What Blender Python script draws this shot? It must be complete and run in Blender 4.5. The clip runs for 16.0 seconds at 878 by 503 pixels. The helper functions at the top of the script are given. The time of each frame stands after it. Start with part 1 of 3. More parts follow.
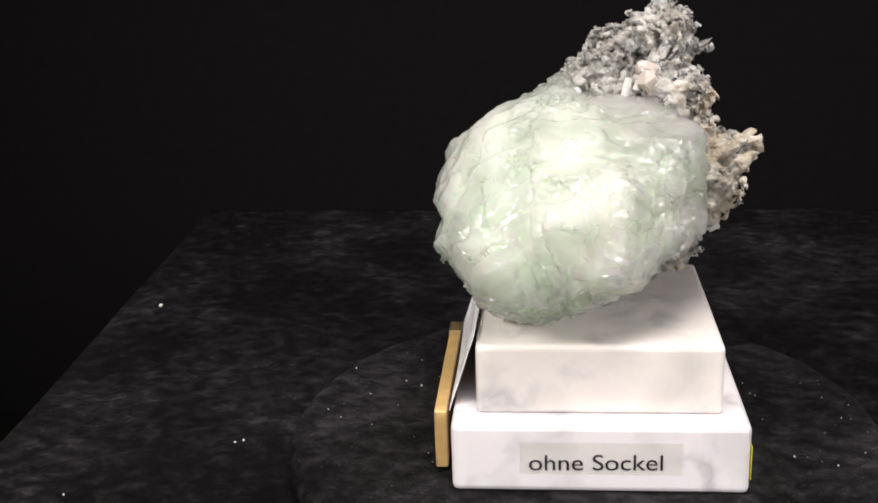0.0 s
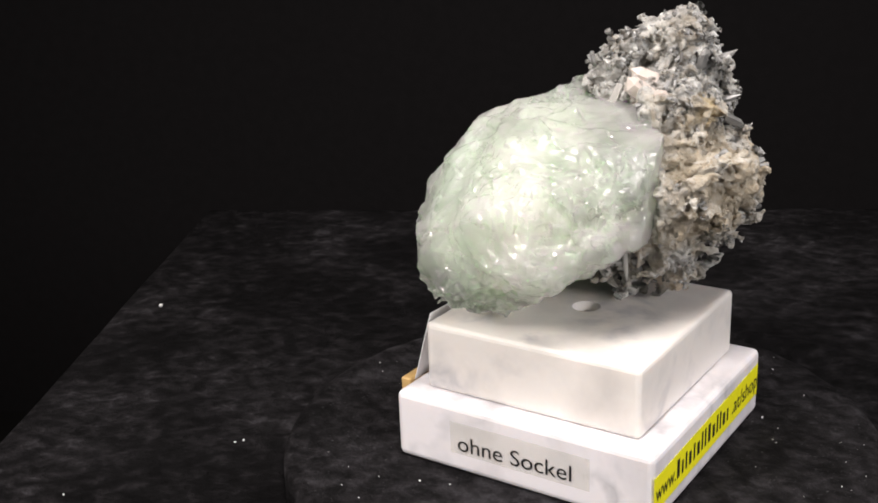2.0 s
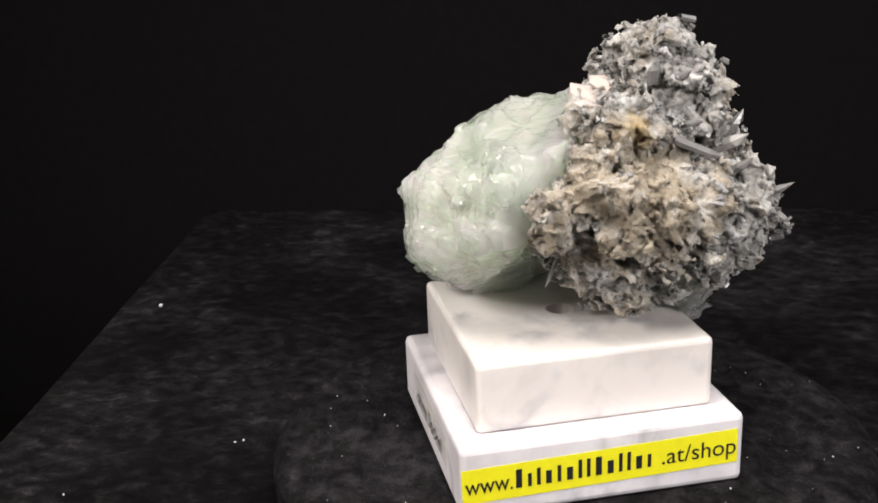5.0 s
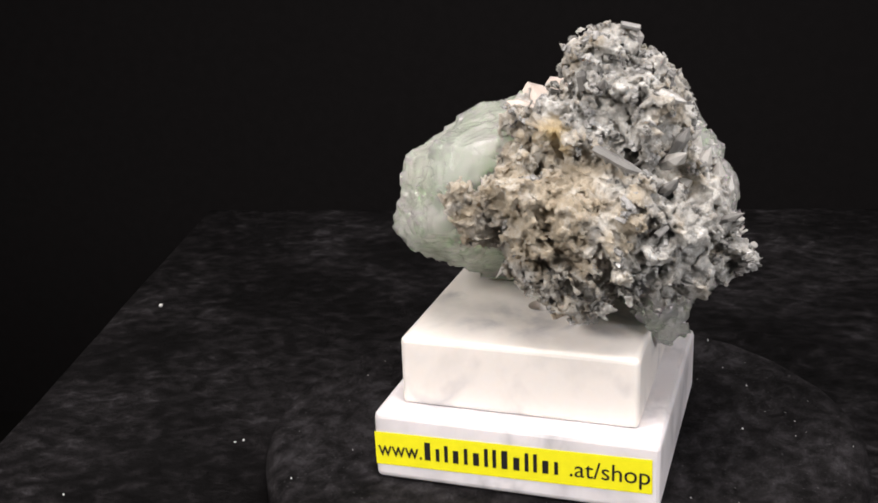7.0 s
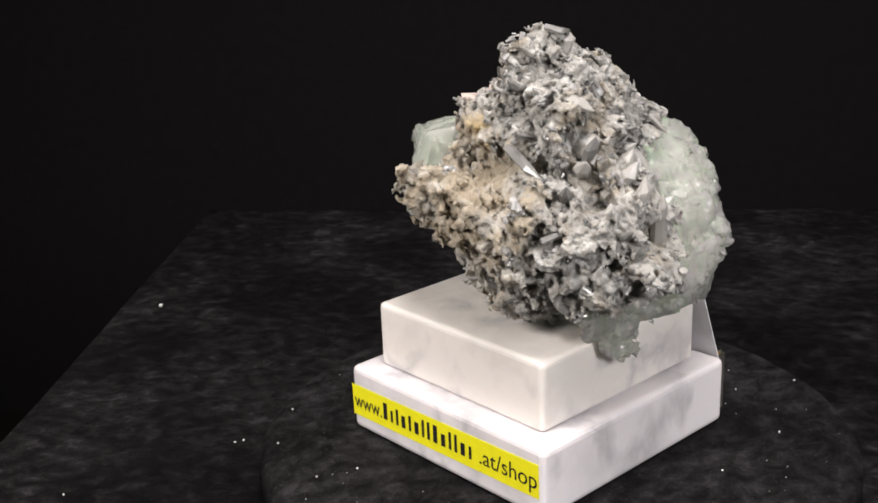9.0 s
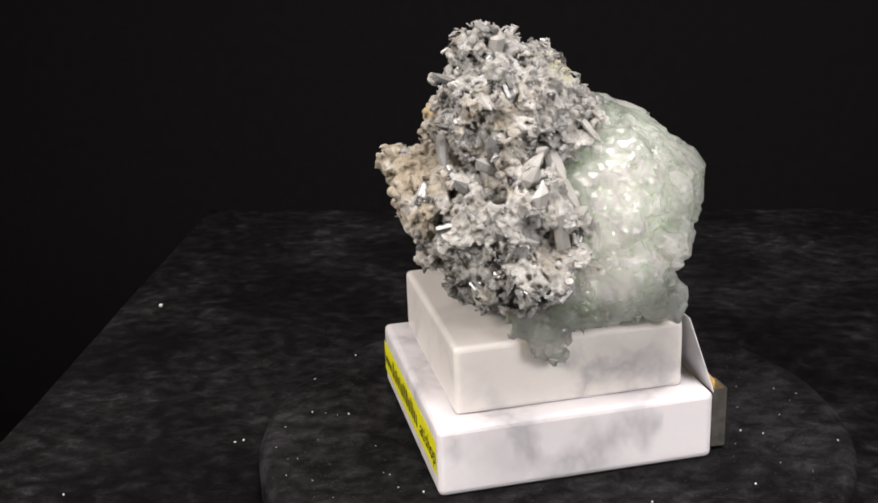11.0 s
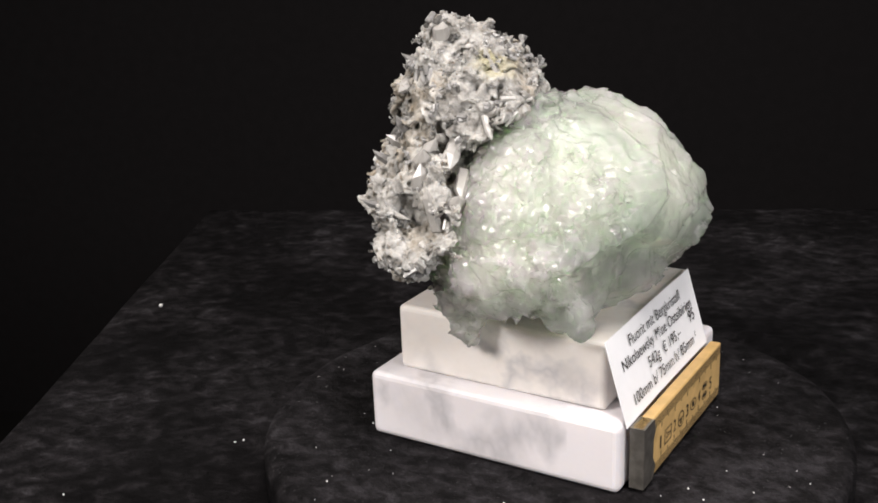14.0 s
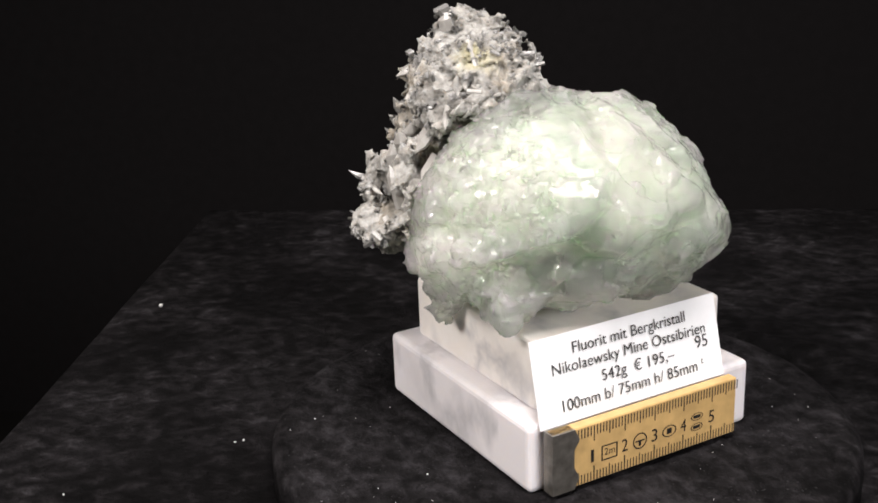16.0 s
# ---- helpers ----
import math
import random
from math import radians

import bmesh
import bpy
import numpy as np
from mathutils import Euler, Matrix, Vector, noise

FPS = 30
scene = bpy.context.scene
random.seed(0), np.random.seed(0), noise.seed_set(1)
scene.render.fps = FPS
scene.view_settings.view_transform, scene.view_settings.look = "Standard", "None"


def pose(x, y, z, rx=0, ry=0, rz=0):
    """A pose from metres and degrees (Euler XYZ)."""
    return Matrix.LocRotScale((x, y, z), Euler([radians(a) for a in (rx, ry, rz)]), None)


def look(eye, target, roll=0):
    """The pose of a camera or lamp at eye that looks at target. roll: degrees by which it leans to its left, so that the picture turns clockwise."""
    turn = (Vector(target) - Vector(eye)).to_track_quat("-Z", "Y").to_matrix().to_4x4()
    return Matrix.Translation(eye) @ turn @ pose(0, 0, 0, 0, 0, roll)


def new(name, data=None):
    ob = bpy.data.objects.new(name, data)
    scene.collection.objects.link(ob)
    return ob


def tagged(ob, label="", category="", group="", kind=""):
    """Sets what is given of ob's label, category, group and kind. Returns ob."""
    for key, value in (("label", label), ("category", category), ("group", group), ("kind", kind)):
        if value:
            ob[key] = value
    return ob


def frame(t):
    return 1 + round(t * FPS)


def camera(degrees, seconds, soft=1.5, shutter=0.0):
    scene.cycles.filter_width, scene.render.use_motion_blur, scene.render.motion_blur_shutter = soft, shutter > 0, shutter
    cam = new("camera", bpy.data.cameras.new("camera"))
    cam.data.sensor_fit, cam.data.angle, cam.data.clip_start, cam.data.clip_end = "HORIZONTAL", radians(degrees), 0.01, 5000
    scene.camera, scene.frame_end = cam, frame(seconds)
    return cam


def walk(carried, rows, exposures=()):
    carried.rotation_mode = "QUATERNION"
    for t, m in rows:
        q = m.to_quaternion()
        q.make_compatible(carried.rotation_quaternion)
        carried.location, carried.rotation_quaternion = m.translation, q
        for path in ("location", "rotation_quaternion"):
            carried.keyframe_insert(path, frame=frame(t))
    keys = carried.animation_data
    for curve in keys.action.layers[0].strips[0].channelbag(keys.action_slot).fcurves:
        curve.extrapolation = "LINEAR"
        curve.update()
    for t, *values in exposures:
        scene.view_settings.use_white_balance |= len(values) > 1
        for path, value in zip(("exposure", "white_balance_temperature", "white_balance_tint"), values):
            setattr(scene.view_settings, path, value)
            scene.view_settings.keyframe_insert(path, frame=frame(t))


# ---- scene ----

# ------------------------------------------------------------------ camera
cam = camera(42.5, 16.0, 1.75)
EYE = pose(0, -0.2908, 0.1494, 90 - 18.71, 0, 6.77) @ pose(0, 0, 0, 0, 0, -2.17)
walk(cam, [(0.0, EYE), (16.0, EYE)])

# ------------------------------------------------------------------ world, lamps, exposure
world = bpy.data.worlds.new("dark_room")
scene.world = world
world.use_nodes = True
world.node_tree.nodes["Background"].inputs["Color"].default_value = (0.9, 0.92, 1.0, 1)
world.node_tree.nodes["Background"].inputs["Strength"].default_value = 0.01
scene.view_settings.exposure = 0.0


def area_lamp(name, eye, target, size, watts, colour):
    data = bpy.data.lights.new(name, "AREA")
    data.shape, data.size, data.energy, data.color = "DISK", size, watts, colour
    ob = new(name, data)
    ob.matrix_world = look(eye, target)
    return ob


area_lamp("overhead_lamp_light", (0.06, -0.20, 0.62), (0.0, 0.0, 0.05), 0.26, 4.4, (1.0, 0.93, 0.895))
area_lamp("side_lamp_light", (-0.44, -0.34, 0.40), (0.0, 0.0, 0.05), 0.20, 4.3, (1.0, 0.935, 0.89))
area_lamp("front_lamp_light", (0.42, -0.46, 0.30), (0.0, 0.0, 0.04), 0.20, 3.0, (0.98, 0.945, 0.945))

# ------------------------------------------------------------------ materials


def material(name):
    m = bpy.data.materials.new(name)
    m.use_nodes = True
    return m, m.node_tree.nodes, m.node_tree.links, m.node_tree.nodes["Principled BSDF"]


def node(nodes, kind, **values):
    n = nodes.new(kind)
    for key, value in values.items():
        n.inputs[key.replace("_", " ")].default_value = value
    return n


def ramp(nodes, stops):
    r = nodes.new("ShaderNodeValToRGB")
    while len(r.color_ramp.elements) < len(stops):
        r.color_ramp.elements.new(0.5)
    for e, (at, colour) in zip(r.color_ramp.elements, stops):
        e.position, e.color = at, (*colour, 1)
    return r


def bump(nodes, links, height, bsdf, strength, distance, under=None):
    b = node(nodes, "ShaderNodeBump", Strength=strength, Distance=distance)
    links.new(height, b.inputs["Height"])
    if under:
        links.new(under.outputs["Normal"], b.inputs["Normal"])
    links.new(b.outputs["Normal"], bsdf.inputs["Normal"])
    return b


def mix(nodes, links, a, b, fac, mode="MIX"):
    m = nodes.new("ShaderNodeMix")
    m.data_type, m.blend_type = "RGBA", mode
    for value, socket in ((fac, m.inputs[0]), (a, m.inputs[6]), (b, m.inputs[7])):
        if isinstance(value, (int, float)):
            socket.default_value = value
        elif isinstance(value, tuple):
            socket.default_value = (*value, 1)
        else:
            links.new(value, socket)
    return m.outputs[2]


def object_coords(nodes, links, scale=(1, 1, 1), turn=(0, 0, 0), shift=(0, 0, 0)):
    c = nodes.new("ShaderNodeTexCoord")
    p = nodes.new("ShaderNodeMapping")
    p.inputs["Scale"].default_value, p.inputs["Rotation"].default_value = scale, turn
    p.inputs["Location"].default_value = shift
    links.new(c.outputs["Object"], p.inputs["Vector"])
    return p.outputs["Vector"]


def noise_tex(nodes, links, vector, scale, detail=4.0, rough=0.55, distort=0.0):
    n = node(nodes, "ShaderNodeTexNoise", Scale=scale, Detail=detail, Roughness=rough, Distortion=distort)
    links.new(vector, n.inputs["Vector"])
    return n.outputs["Fac"]


def plain(name, colour, rough=0.6, metal=0.0, grain=300.0, amount=0.12, relief=0.00015):
    m, nodes, links, bsdf = material(name)
    v = object_coords(nodes, links)
    n = noise_tex(nodes, links, v, grain)
    dark = tuple(c * (1 - amount) for c in colour)
    light = tuple(min(1, c * (1 + amount)) for c in colour)
    r = ramp(nodes, [(0.3, dark), (0.7, light)])
    links.new(n, r.inputs["Fac"])
    links.new(r.outputs["Color"], bsdf.inputs["Base Color"])
    bsdf.inputs["Roughness"].default_value, bsdf.inputs["Metallic"].default_value = rough, metal
    bump(nodes, links, n, bsdf, 0.4, relief)
    return m


def marble(name, warm, shift, veins):
    m, nodes, links, bsdf = material(name)
    v = object_coords(nodes, links, shift=shift)
    slant = object_coords(nodes, links, scale=(1.0, 1.2, 0.9), turn=(0.6, 0.8, 0.4), shift=shift)
    broad = noise_tex(nodes, links, slant, 42, 4, 0.55, 0.2)
    cloud = ramp(nodes, [(0.46, (0, 0, 0)), (0.72, (1, 1, 1))])
    links.new(broad, cloud.inputs["Fac"])
    thin = noise_tex(nodes, links, slant, 36, 4, 0.55, 0.25)
    vein = ramp(nodes, [(0.42, (0, 0, 0)), (0.5, (0.8, 0.8, 0.8)), (0.58, (0, 0, 0))])
    links.new(thin, vein.inputs["Fac"])
    where = noise_tex(nodes, links, v, 45, 2)
    patch = ramp(nodes, [(0.45, (0, 0, 0)), (0.60, (1, 1, 1))])
    links.new(where, patch.inputs["Fac"])
    only = mix(nodes, links, vein.outputs["Color"], patch.outputs["Color"], 1.0, "MULTIPLY")
    soft = mix(nodes, links, warm, tuple(c * 0.80 for c in warm), cloud.outputs["Color"])
    grain = noise_tex(nodes, links, v, 900, 2)
    grey = mix(nodes, links, soft, (0.40, 0.39, 0.41), mix(nodes, links, only, (veins, veins, veins), 1.0, "MULTIPLY"))
    fine = mix(nodes, links, grey, grain, 0.05, "OVERLAY")
    links.new(fine, bsdf.inputs["Base Color"])
    bsdf.inputs["Roughness"].default_value = 0.36
    bsdf.inputs["Subsurface Weight"].default_value = 0.35
    bsdf.inputs["Subsurface Radius"].default_value = (0.004, 0.0035, 0.003)
    bsdf.inputs["Subsurface Scale"].default_value = 1.0
    bump(nodes, links, grain, bsdf, 0.25, 0.0001)
    return m


def fluorite_material():
    m, nodes, links, bsdf = material("milky_green_fluorite")
    v = object_coords(nodes, links)
    big = noise_tex(nodes, links, v, 30, 4, 0.55, 0.6)
    tint = ramp(nodes, [(0.32, (0.70, 0.79, 0.685)), (0.5, (0.765, 0.82, 0.715)), (0.70, (0.83, 0.85, 0.755))])
    links.new(big, tint.inputs["Fac"])
    links.new(tint.outputs["Color"], bsdf.inputs["Base Color"])
    rough = noise_tex(nodes, links, v, 110, 3)
    gloss = ramp(nodes, [(0.38, (0.04, 0.04, 0.04)), (0.7, (0.22, 0.22, 0.22))])
    links.new(rough, gloss.inputs["Fac"])
    links.new(gloss.outputs["Color"], bsdf.inputs["Roughness"])
    bsdf.inputs["IOR"].default_value = 1.43
    bsdf.inputs["Coat Weight"].default_value = 0.3
    bsdf.inputs["Coat Roughness"].default_value = 0.05
    # clearer windows between milky clouds
    cloud = noise_tex(nodes, links, v, 40, 3, 0.5, 0.6)
    window = ramp(nodes, [(0.36, (0.74, 0.74, 0.74)), (0.64, (0.46, 0.46, 0.46))])
    links.new(cloud, window.inputs["Fac"])
    links.new(window.outputs["Color"], bsdf.inputs["Transmission Weight"])
    bsdf.inputs["Subsurface Weight"].default_value = 1.0
    bsdf.inputs["Subsurface Radius"].default_value = (0.020, 0.024, 0.019)
    bsdf.inputs["Subsurface Scale"].default_value = 1.0
    streak = noise_tex(nodes, links, object_coords(nodes, links, scale=(1, 0.4, 2.0), turn=(0.5, 0.2, 0.4)), 160, 4, 0.55, 0.4)
    bump(nodes, links, streak, bsdf, 0.16, 0.0008)
    # a small transparent share, added to brighten the core and the marble below
    clear, both = nodes.new("ShaderNodeBsdfTransparent"), nodes.new("ShaderNodeMixShader")
    clear.inputs["Color"].default_value = (0.96, 0.98, 0.95, 1)
    pass_share = ramp(nodes, [(0.36, (0.16, 0.16, 0.16)), (0.64, (0.05, 0.05, 0.05))])
    links.new(cloud, pass_share.inputs["Fac"])
    links.new(pass_share.outputs["Color"], both.inputs[0])
    links.new(bsdf.outputs["BSDF"], both.inputs[1])
    links.new(clear.outputs["BSDF"], both.inputs[2])
    links.new(both.outputs["Shader"], nodes["Material Output"].inputs["Surface"])
    return m


def core_material():
    m, nodes, links, bsdf = material("cloudy_crystal_core")
    v = object_coords(nodes, links)
    cloud = noise_tex(nodes, links, v, 50, 5, 0.6, 0.7)
    tint = ramp(nodes, [(0.36, (0.74, 0.85, 0.73)), (0.5, (0.84, 0.89, 0.79)), (0.64, (0.91, 0.925, 0.855))])
    links.new(cloud, tint.inputs["Fac"])
    links.new(tint.outputs["Color"], bsdf.inputs["Base Color"])
    bsdf.inputs["Roughness"].default_value = 0.3
    bsdf.inputs["Subsurface Weight"].default_value = 1.0
    bsdf.inputs["Subsurface Radius"].default_value = (0.014, 0.017, 0.014)
    bsdf.inputs["Subsurface Scale"].default_value = 1.0
    bump(nodes, links, cloud, bsdf, 0.5, 0.003)
    return m


def veil_material():
    m, nodes, links, bsdf = material("inner_fracture_glare")
    v = object_coords(nodes, links)
    n = noise_tex(nodes, links, v, 130, 5, 0.65, 0.5)
    # the glare of lamps on the fractures is put into this white
    bsdf.inputs["Base Color"].default_value = (0.93, 0.94, 0.91, 1)
    bsdf.inputs["Roughness"].default_value = 0.25
    bsdf.inputs["Subsurface Weight"].default_value = 0.5
    bsdf.inputs["Subsurface Radius"].default_value = (0.006, 0.007, 0.006)
    bsdf.inputs["Subsurface Scale"].default_value = 1.0
    bump(nodes, links, n, bsdf, 0.9, 0.002)
    clear = nodes.new("ShaderNodeBsdfTransparent")
    holes = ramp(nodes, [(0.40, (0.85, 0.85, 0.85)), (0.56, (0.15, 0.15, 0.15))])
    links.new(n, holes.inputs["Fac"])
    both = nodes.new("ShaderNodeMixShader")
    links.new(holes.outputs["Color"], both.inputs[0])
    links.new(bsdf.outputs["BSDF"], both.inputs[1])
    links.new(clear.outputs["BSDF"], both.inputs[2])
    links.new(both.outputs["Shader"], nodes["Material Output"].inputs["Surface"])
    return m


def matrix_material():
    m, nodes, links, bsdf = material("grey_brown_rock_matrix")
    v = object_coords(nodes, links)
    n1 = noise_tex(nodes, links, v, 210, 6, 0.68)
    grey = ramp(nodes, [(0.30, (0.11, 0.104, 0.092)), (0.44, (0.25, 0.242, 0.226)), (0.57, (0.40, 0.392, 0.372)), (0.72, (0.64, 0.633, 0.615))])
    links.new(n1, grey.inputs["Fac"])
    # iron stain, strongest on the crumbly lower corner
    where = nodes.new("ShaderNodeVectorMath")
    where.operation = "DISTANCE"
    links.new(nodes.new("ShaderNodeTexCoord").outputs["Object"], where.inputs[0])
    where.inputs[1].default_value = (0.044, 0.0, 0.034)
    fall = node(nodes, "ShaderNodeMapRange")
    for k, value in ((1, 0.010), (2, 0.034), (3, 0.26), (4, -0.02)):
        fall.inputs[k].default_value = value
    links.new(where.outputs["Value"], fall.inputs[0])
    n2 = noise_tex(nodes, links, v, 75, 4, 0.62, 0.5)
    total = nodes.new("ShaderNodeMath")
    links.new(n2, total.inputs[0])
    links.new(fall.outputs[0], total.inputs[1])
    rust = ramp(nodes, [(0.50, (0, 0, 0)), (0.72, (0.72, 0.72, 0.72))])
    links.new(total.outputs[0], rust.inputs["Fac"])
    brown = mix(nodes, links, grey.outputs["Color"], (0.33, 0.27, 0.185), rust.outputs["Color"])
    # small ochre and greenish yellow patches
    for at, wide, colour in (((0.035, 0.0055, 0.054), 0.010, (0.50, 0.37, 0.17)), ((0.0095, 0.022, 0.066), 0.011, (0.46, 0.43, 0.25)), ((0.029, 0.006, 0.008), 0.011, (0.52, 0.43, 0.33)), ((0.022, -0.001, 0.058), 0.012, (0.60, 0.50, 0.44))):
        spot = nodes.new("ShaderNodeVectorMath")
        spot.operation = "DISTANCE"
        links.new(nodes.new("ShaderNodeTexCoord").outputs["Object"], spot.inputs[0])
        spot.inputs[1].default_value = at
        fade = node(nodes, "ShaderNodeMapRange")
        for k, value in ((1, 0.0), (2, wide), (3, 0.42), (4, -0.25)):
            fade.inputs[k].default_value = value
        links.new(spot.outputs["Value"], fade.inputs[0])
        summed = nodes.new("ShaderNodeMath")
        links.new(n2, summed.inputs[0])
        links.new(fade.outputs[0], summed.inputs[1])
        patch = ramp(nodes, [(0.56, (0, 0, 0)), (0.86, (0.55, 0.55, 0.55))])
        links.new(summed.outputs[0], patch.inputs["Fac"])
        brown = mix(nodes, links, brown, colour, patch.outputs["Color"])
    # cream and whitish crusts
    crust = ramp(nodes, [(0.54, (0, 0, 0)), (0.68, (0.7, 0.7, 0.7))])
    links.new(noise_tex(nodes, links, v, 120, 5, 0.65, 0.6), crust.inputs["Fac"])
    links.new(mix(nodes, links, brown, (0.57, 0.55, 0.51), crust.outputs["Color"]), bsdf.inputs["Base Color"])
    bsdf.inputs["Roughness"].default_value = 0.72
    bsdf.inputs["Subsurface Weight"].default_value = 0.35
    bsdf.inputs["Subsurface Radius"].default_value = (0.003, 0.0026, 0.0022)
    bsdf.inputs["Subsurface Scale"].default_value = 1.0
    bsdf.inputs["Specular IOR Level"].default_value = 0.3
    bump(nodes, links, noise_tex(nodes, links, v, 800, 5, 0.65), bsdf, 0.8, 0.0007)
    return m


def quartz_material(name, dark, light, clear, rough=0.22):
    m, nodes, links, bsdf = material(name)
    g = nodes.new("ShaderNodeNewGeometry")
    r = ramp(nodes, [(0.0, dark), (0.5, tuple((a + b) / 2 for a, b in zip(dark, light))), (1.0, light)])
    links.new(g.outputs["Random Per Island"], r.inputs["Fac"])
    v = object_coords(nodes, links)
    n = noise_tex(nodes, links, v, 420, 3)
    links.new(mix(nodes, links, r.outputs["Color"], n, 0.25, "OVERLAY"), bsdf.inputs["Base Color"])
    bsdf.inputs["Roughness"].default_value = rough
    bsdf.inputs["IOR"].default_value = 1.54
    bsdf.inputs["Transmission Weight"].default_value = clear
    bsdf.inputs["Subsurface Weight"].default_value = 0.3
    bsdf.inputs["Subsurface Radius"].default_value = (0.002, 0.002, 0.002)
    bsdf.inputs["Subsurface Scale"].default_value = 1.0
    bump(nodes, links, n, bsdf, 0.3, 0.0004)
    return m


def velvet(name, dusty, shift):
    m, nodes, links, bsdf = material(name)
    v = object_coords(nodes, links)
    brushed = object_coords(nodes, links, scale=(0.8, 1.0, 1.0), turn=(0, 0, 0.5))
    crushed = noise_tex(nodes, links, brushed, 190, 7, 0.7, 0.3)
    large = noise_tex(nodes, links, v, 16, 3, 0.5, 0.6)
    both = nodes.new("ShaderNodeMath")
    both.operation = "MULTIPLY_ADD"
    links.new(large, both.inputs[0])
    both.inputs[1].default_value = 0.62
    links.new(crushed, both.inputs[2])
    nap = ramp(nodes, [(0.74 - shift, (0.0035, 0.0032, 0.0034)), (0.89 - shift, (0.0072, 0.0066, 0.0071)), (1.03 - shift, (0.0175, 0.016, 0.0172)), (1.16 - shift, (0.036, 0.034, 0.037))])
    links.new(both.outputs[0], nap.inputs["Fac"])
    pile = noise_tex(nodes, links, v, 1500, 3, 0.7)
    fibre = mix(nodes, links, nap.outputs["Color"], pile, 0.6, "OVERLAY")
    specks = ramp(nodes, [(0.66, (0, 0, 0)), (0.76, (dusty, dusty, dusty))])
    links.new(noise_tex(nodes, links, v, 1100, 2), specks.inputs["Fac"])
    links.new(mix(nodes, links, fibre, (0.16, 0.155, 0.16), specks.outputs["Color"]), bsdf.inputs["Base Color"])
    bsdf.inputs["Roughness"].default_value = 0.95
    bsdf.inputs["Specular IOR Level"].default_value = 0.06
    low = bump(nodes, links, crushed, bsdf, 0.8, 0.004)
    bump(nodes, links, pile, bsdf, 0.7, 0.0006, low)
    return m


LOWER_MARBLE = marble("white_marble", (0.79, 0.755, 0.775), (0.3, 0.1, 0.0), 0.8)
UPPER_MARBLE = marble("cream_marble", (0.78, 0.735, 0.70), (0.02, 0.07, 0.01), 0.95)
FLUORITE = fluorite_material()
MATRIX = matrix_material()
VEIL = veil_material()
CORE = core_material()
DRUSE = quartz_material("dusty_grey_quartz", (0.17, 0.165, 0.155), (0.47, 0.465, 0.46), 0.25, 0.24)
QUARTZ = quartz_material("clear_rock_crystal", (0.55, 0.53, 0.50), (0.76, 0.74, 0.71), 0.45, 0.3)
PINK = quartz_material("pinkish_quartz", (0.66, 0.56, 0.50), (0.80, 0.73, 0.68), 0.2, 0.25)
TABLE_VELVET = velvet("black_crushed_velvet", 0.02, 0.108)
DISC_VELVET = velvet("black_velvet_disc", 0.4, 0.185)
BLACK_CLOTH = plain("black_backdrop_cloth", (0.018, 0.0157, 0.0167), 0.95, grain=60)
DARK_FLOOR = plain("dark_floor", (0.02, 0.018, 0.017), 0.8, grain=20)
PAPER = plain("white_paper", (0.86, 0.86, 0.88), 0.6, amount=0.02)
INK = plain("black_ink", (0.012, 0.012, 0.013), 0.5)
YELLOW = plain("yellow_tape", (0.86, 0.80, 0.015), 0.45, amount=0.04)
CLEAR_TAPE = plain("clear_tape", (0.62, 0.60, 0.50), 0.3, amount=0.05)
WOOD = plain("varnished_ruler_wood", (0.58, 0.38, 0.155), 0.4, grain=180, amount=0.16)
STEEL = plain("worn_ruler_steel", (0.30, 0.28, 0.25), 0.4, 0.85, amount=0.3)
tape_nodes, tape_links = CLEAR_TAPE.node_tree.nodes, CLEAR_TAPE.node_tree.links
tape_mix, tape_clear = tape_nodes.new("ShaderNodeMixShader"), tape_nodes.new("ShaderNodeBsdfTransparent")
tape_mix.inputs[0].default_value = 0.88
tape_links.new(tape_nodes["Principled BSDF"].outputs["BSDF"], tape_mix.inputs[1])
tape_links.new(tape_clear.outputs["BSDF"], tape_mix.inputs[2])
tape_links.new(tape_mix.outputs["Shader"], tape_nodes["Material Output"].inputs["Surface"])
LINT = plain("white_lint", (0.8, 0.8, 0.8), 0.7)

# ------------------------------------------------------------------ helpers


def part(name, bm, mat, parent=None, label=""):
    data = bpy.data.meshes.new(name)
    bm.to_mesh(data)
    bm.free()
    data.materials.append(mat)
    ob = new(name, data)
    ob.parent = parent
    return tagged(ob, label)


def soft_box(size, centre, radius, segments=3):
    bm = bmesh.new()
    bmesh.ops.create_cube(bm, size=1.0)
    bmesh.ops.scale(bm, vec=size, verts=bm.verts)
    bmesh.ops.translate(bm, vec=centre, verts=bm.verts)
    if radius:
        bmesh.ops.bevel(bm, geom=bm.edges[:], offset=radius, segments=segments, profile=0.5, affect="EDGES")
        for f in bm.faces:
            f.smooth = False
    return bm


def lettering(name, text, height, width, m, mat, parent):
    """Flat letters of a given cap height and line width in the plane of m, from its origin to the right."""
    curve = bpy.data.curves.new(name, "FONT")
    curve.body, curve.size = text, 1.0
    ob = new("lettering_draft", curve)
    data = bpy.data.meshes.new_from_object(ob.evaluated_get(bpy.context.evaluated_depsgraph_get()))
    bpy.data.objects.remove(ob)
    bpy.data.curves.remove(curve)
    xs = [v.co.x for v in data.vertices]
    low, wide = min(xs), max(xs) - min(xs)
    for v in data.vertices:
        v.co = m @ Vector(((v.co.x - low) * width / wide, v.co.y * height / 0.729, 0))
    data.materials.clear()
    data.materials.append(mat)
    data.name = name
    made = new(name, data)
    made.parent = parent
    return made


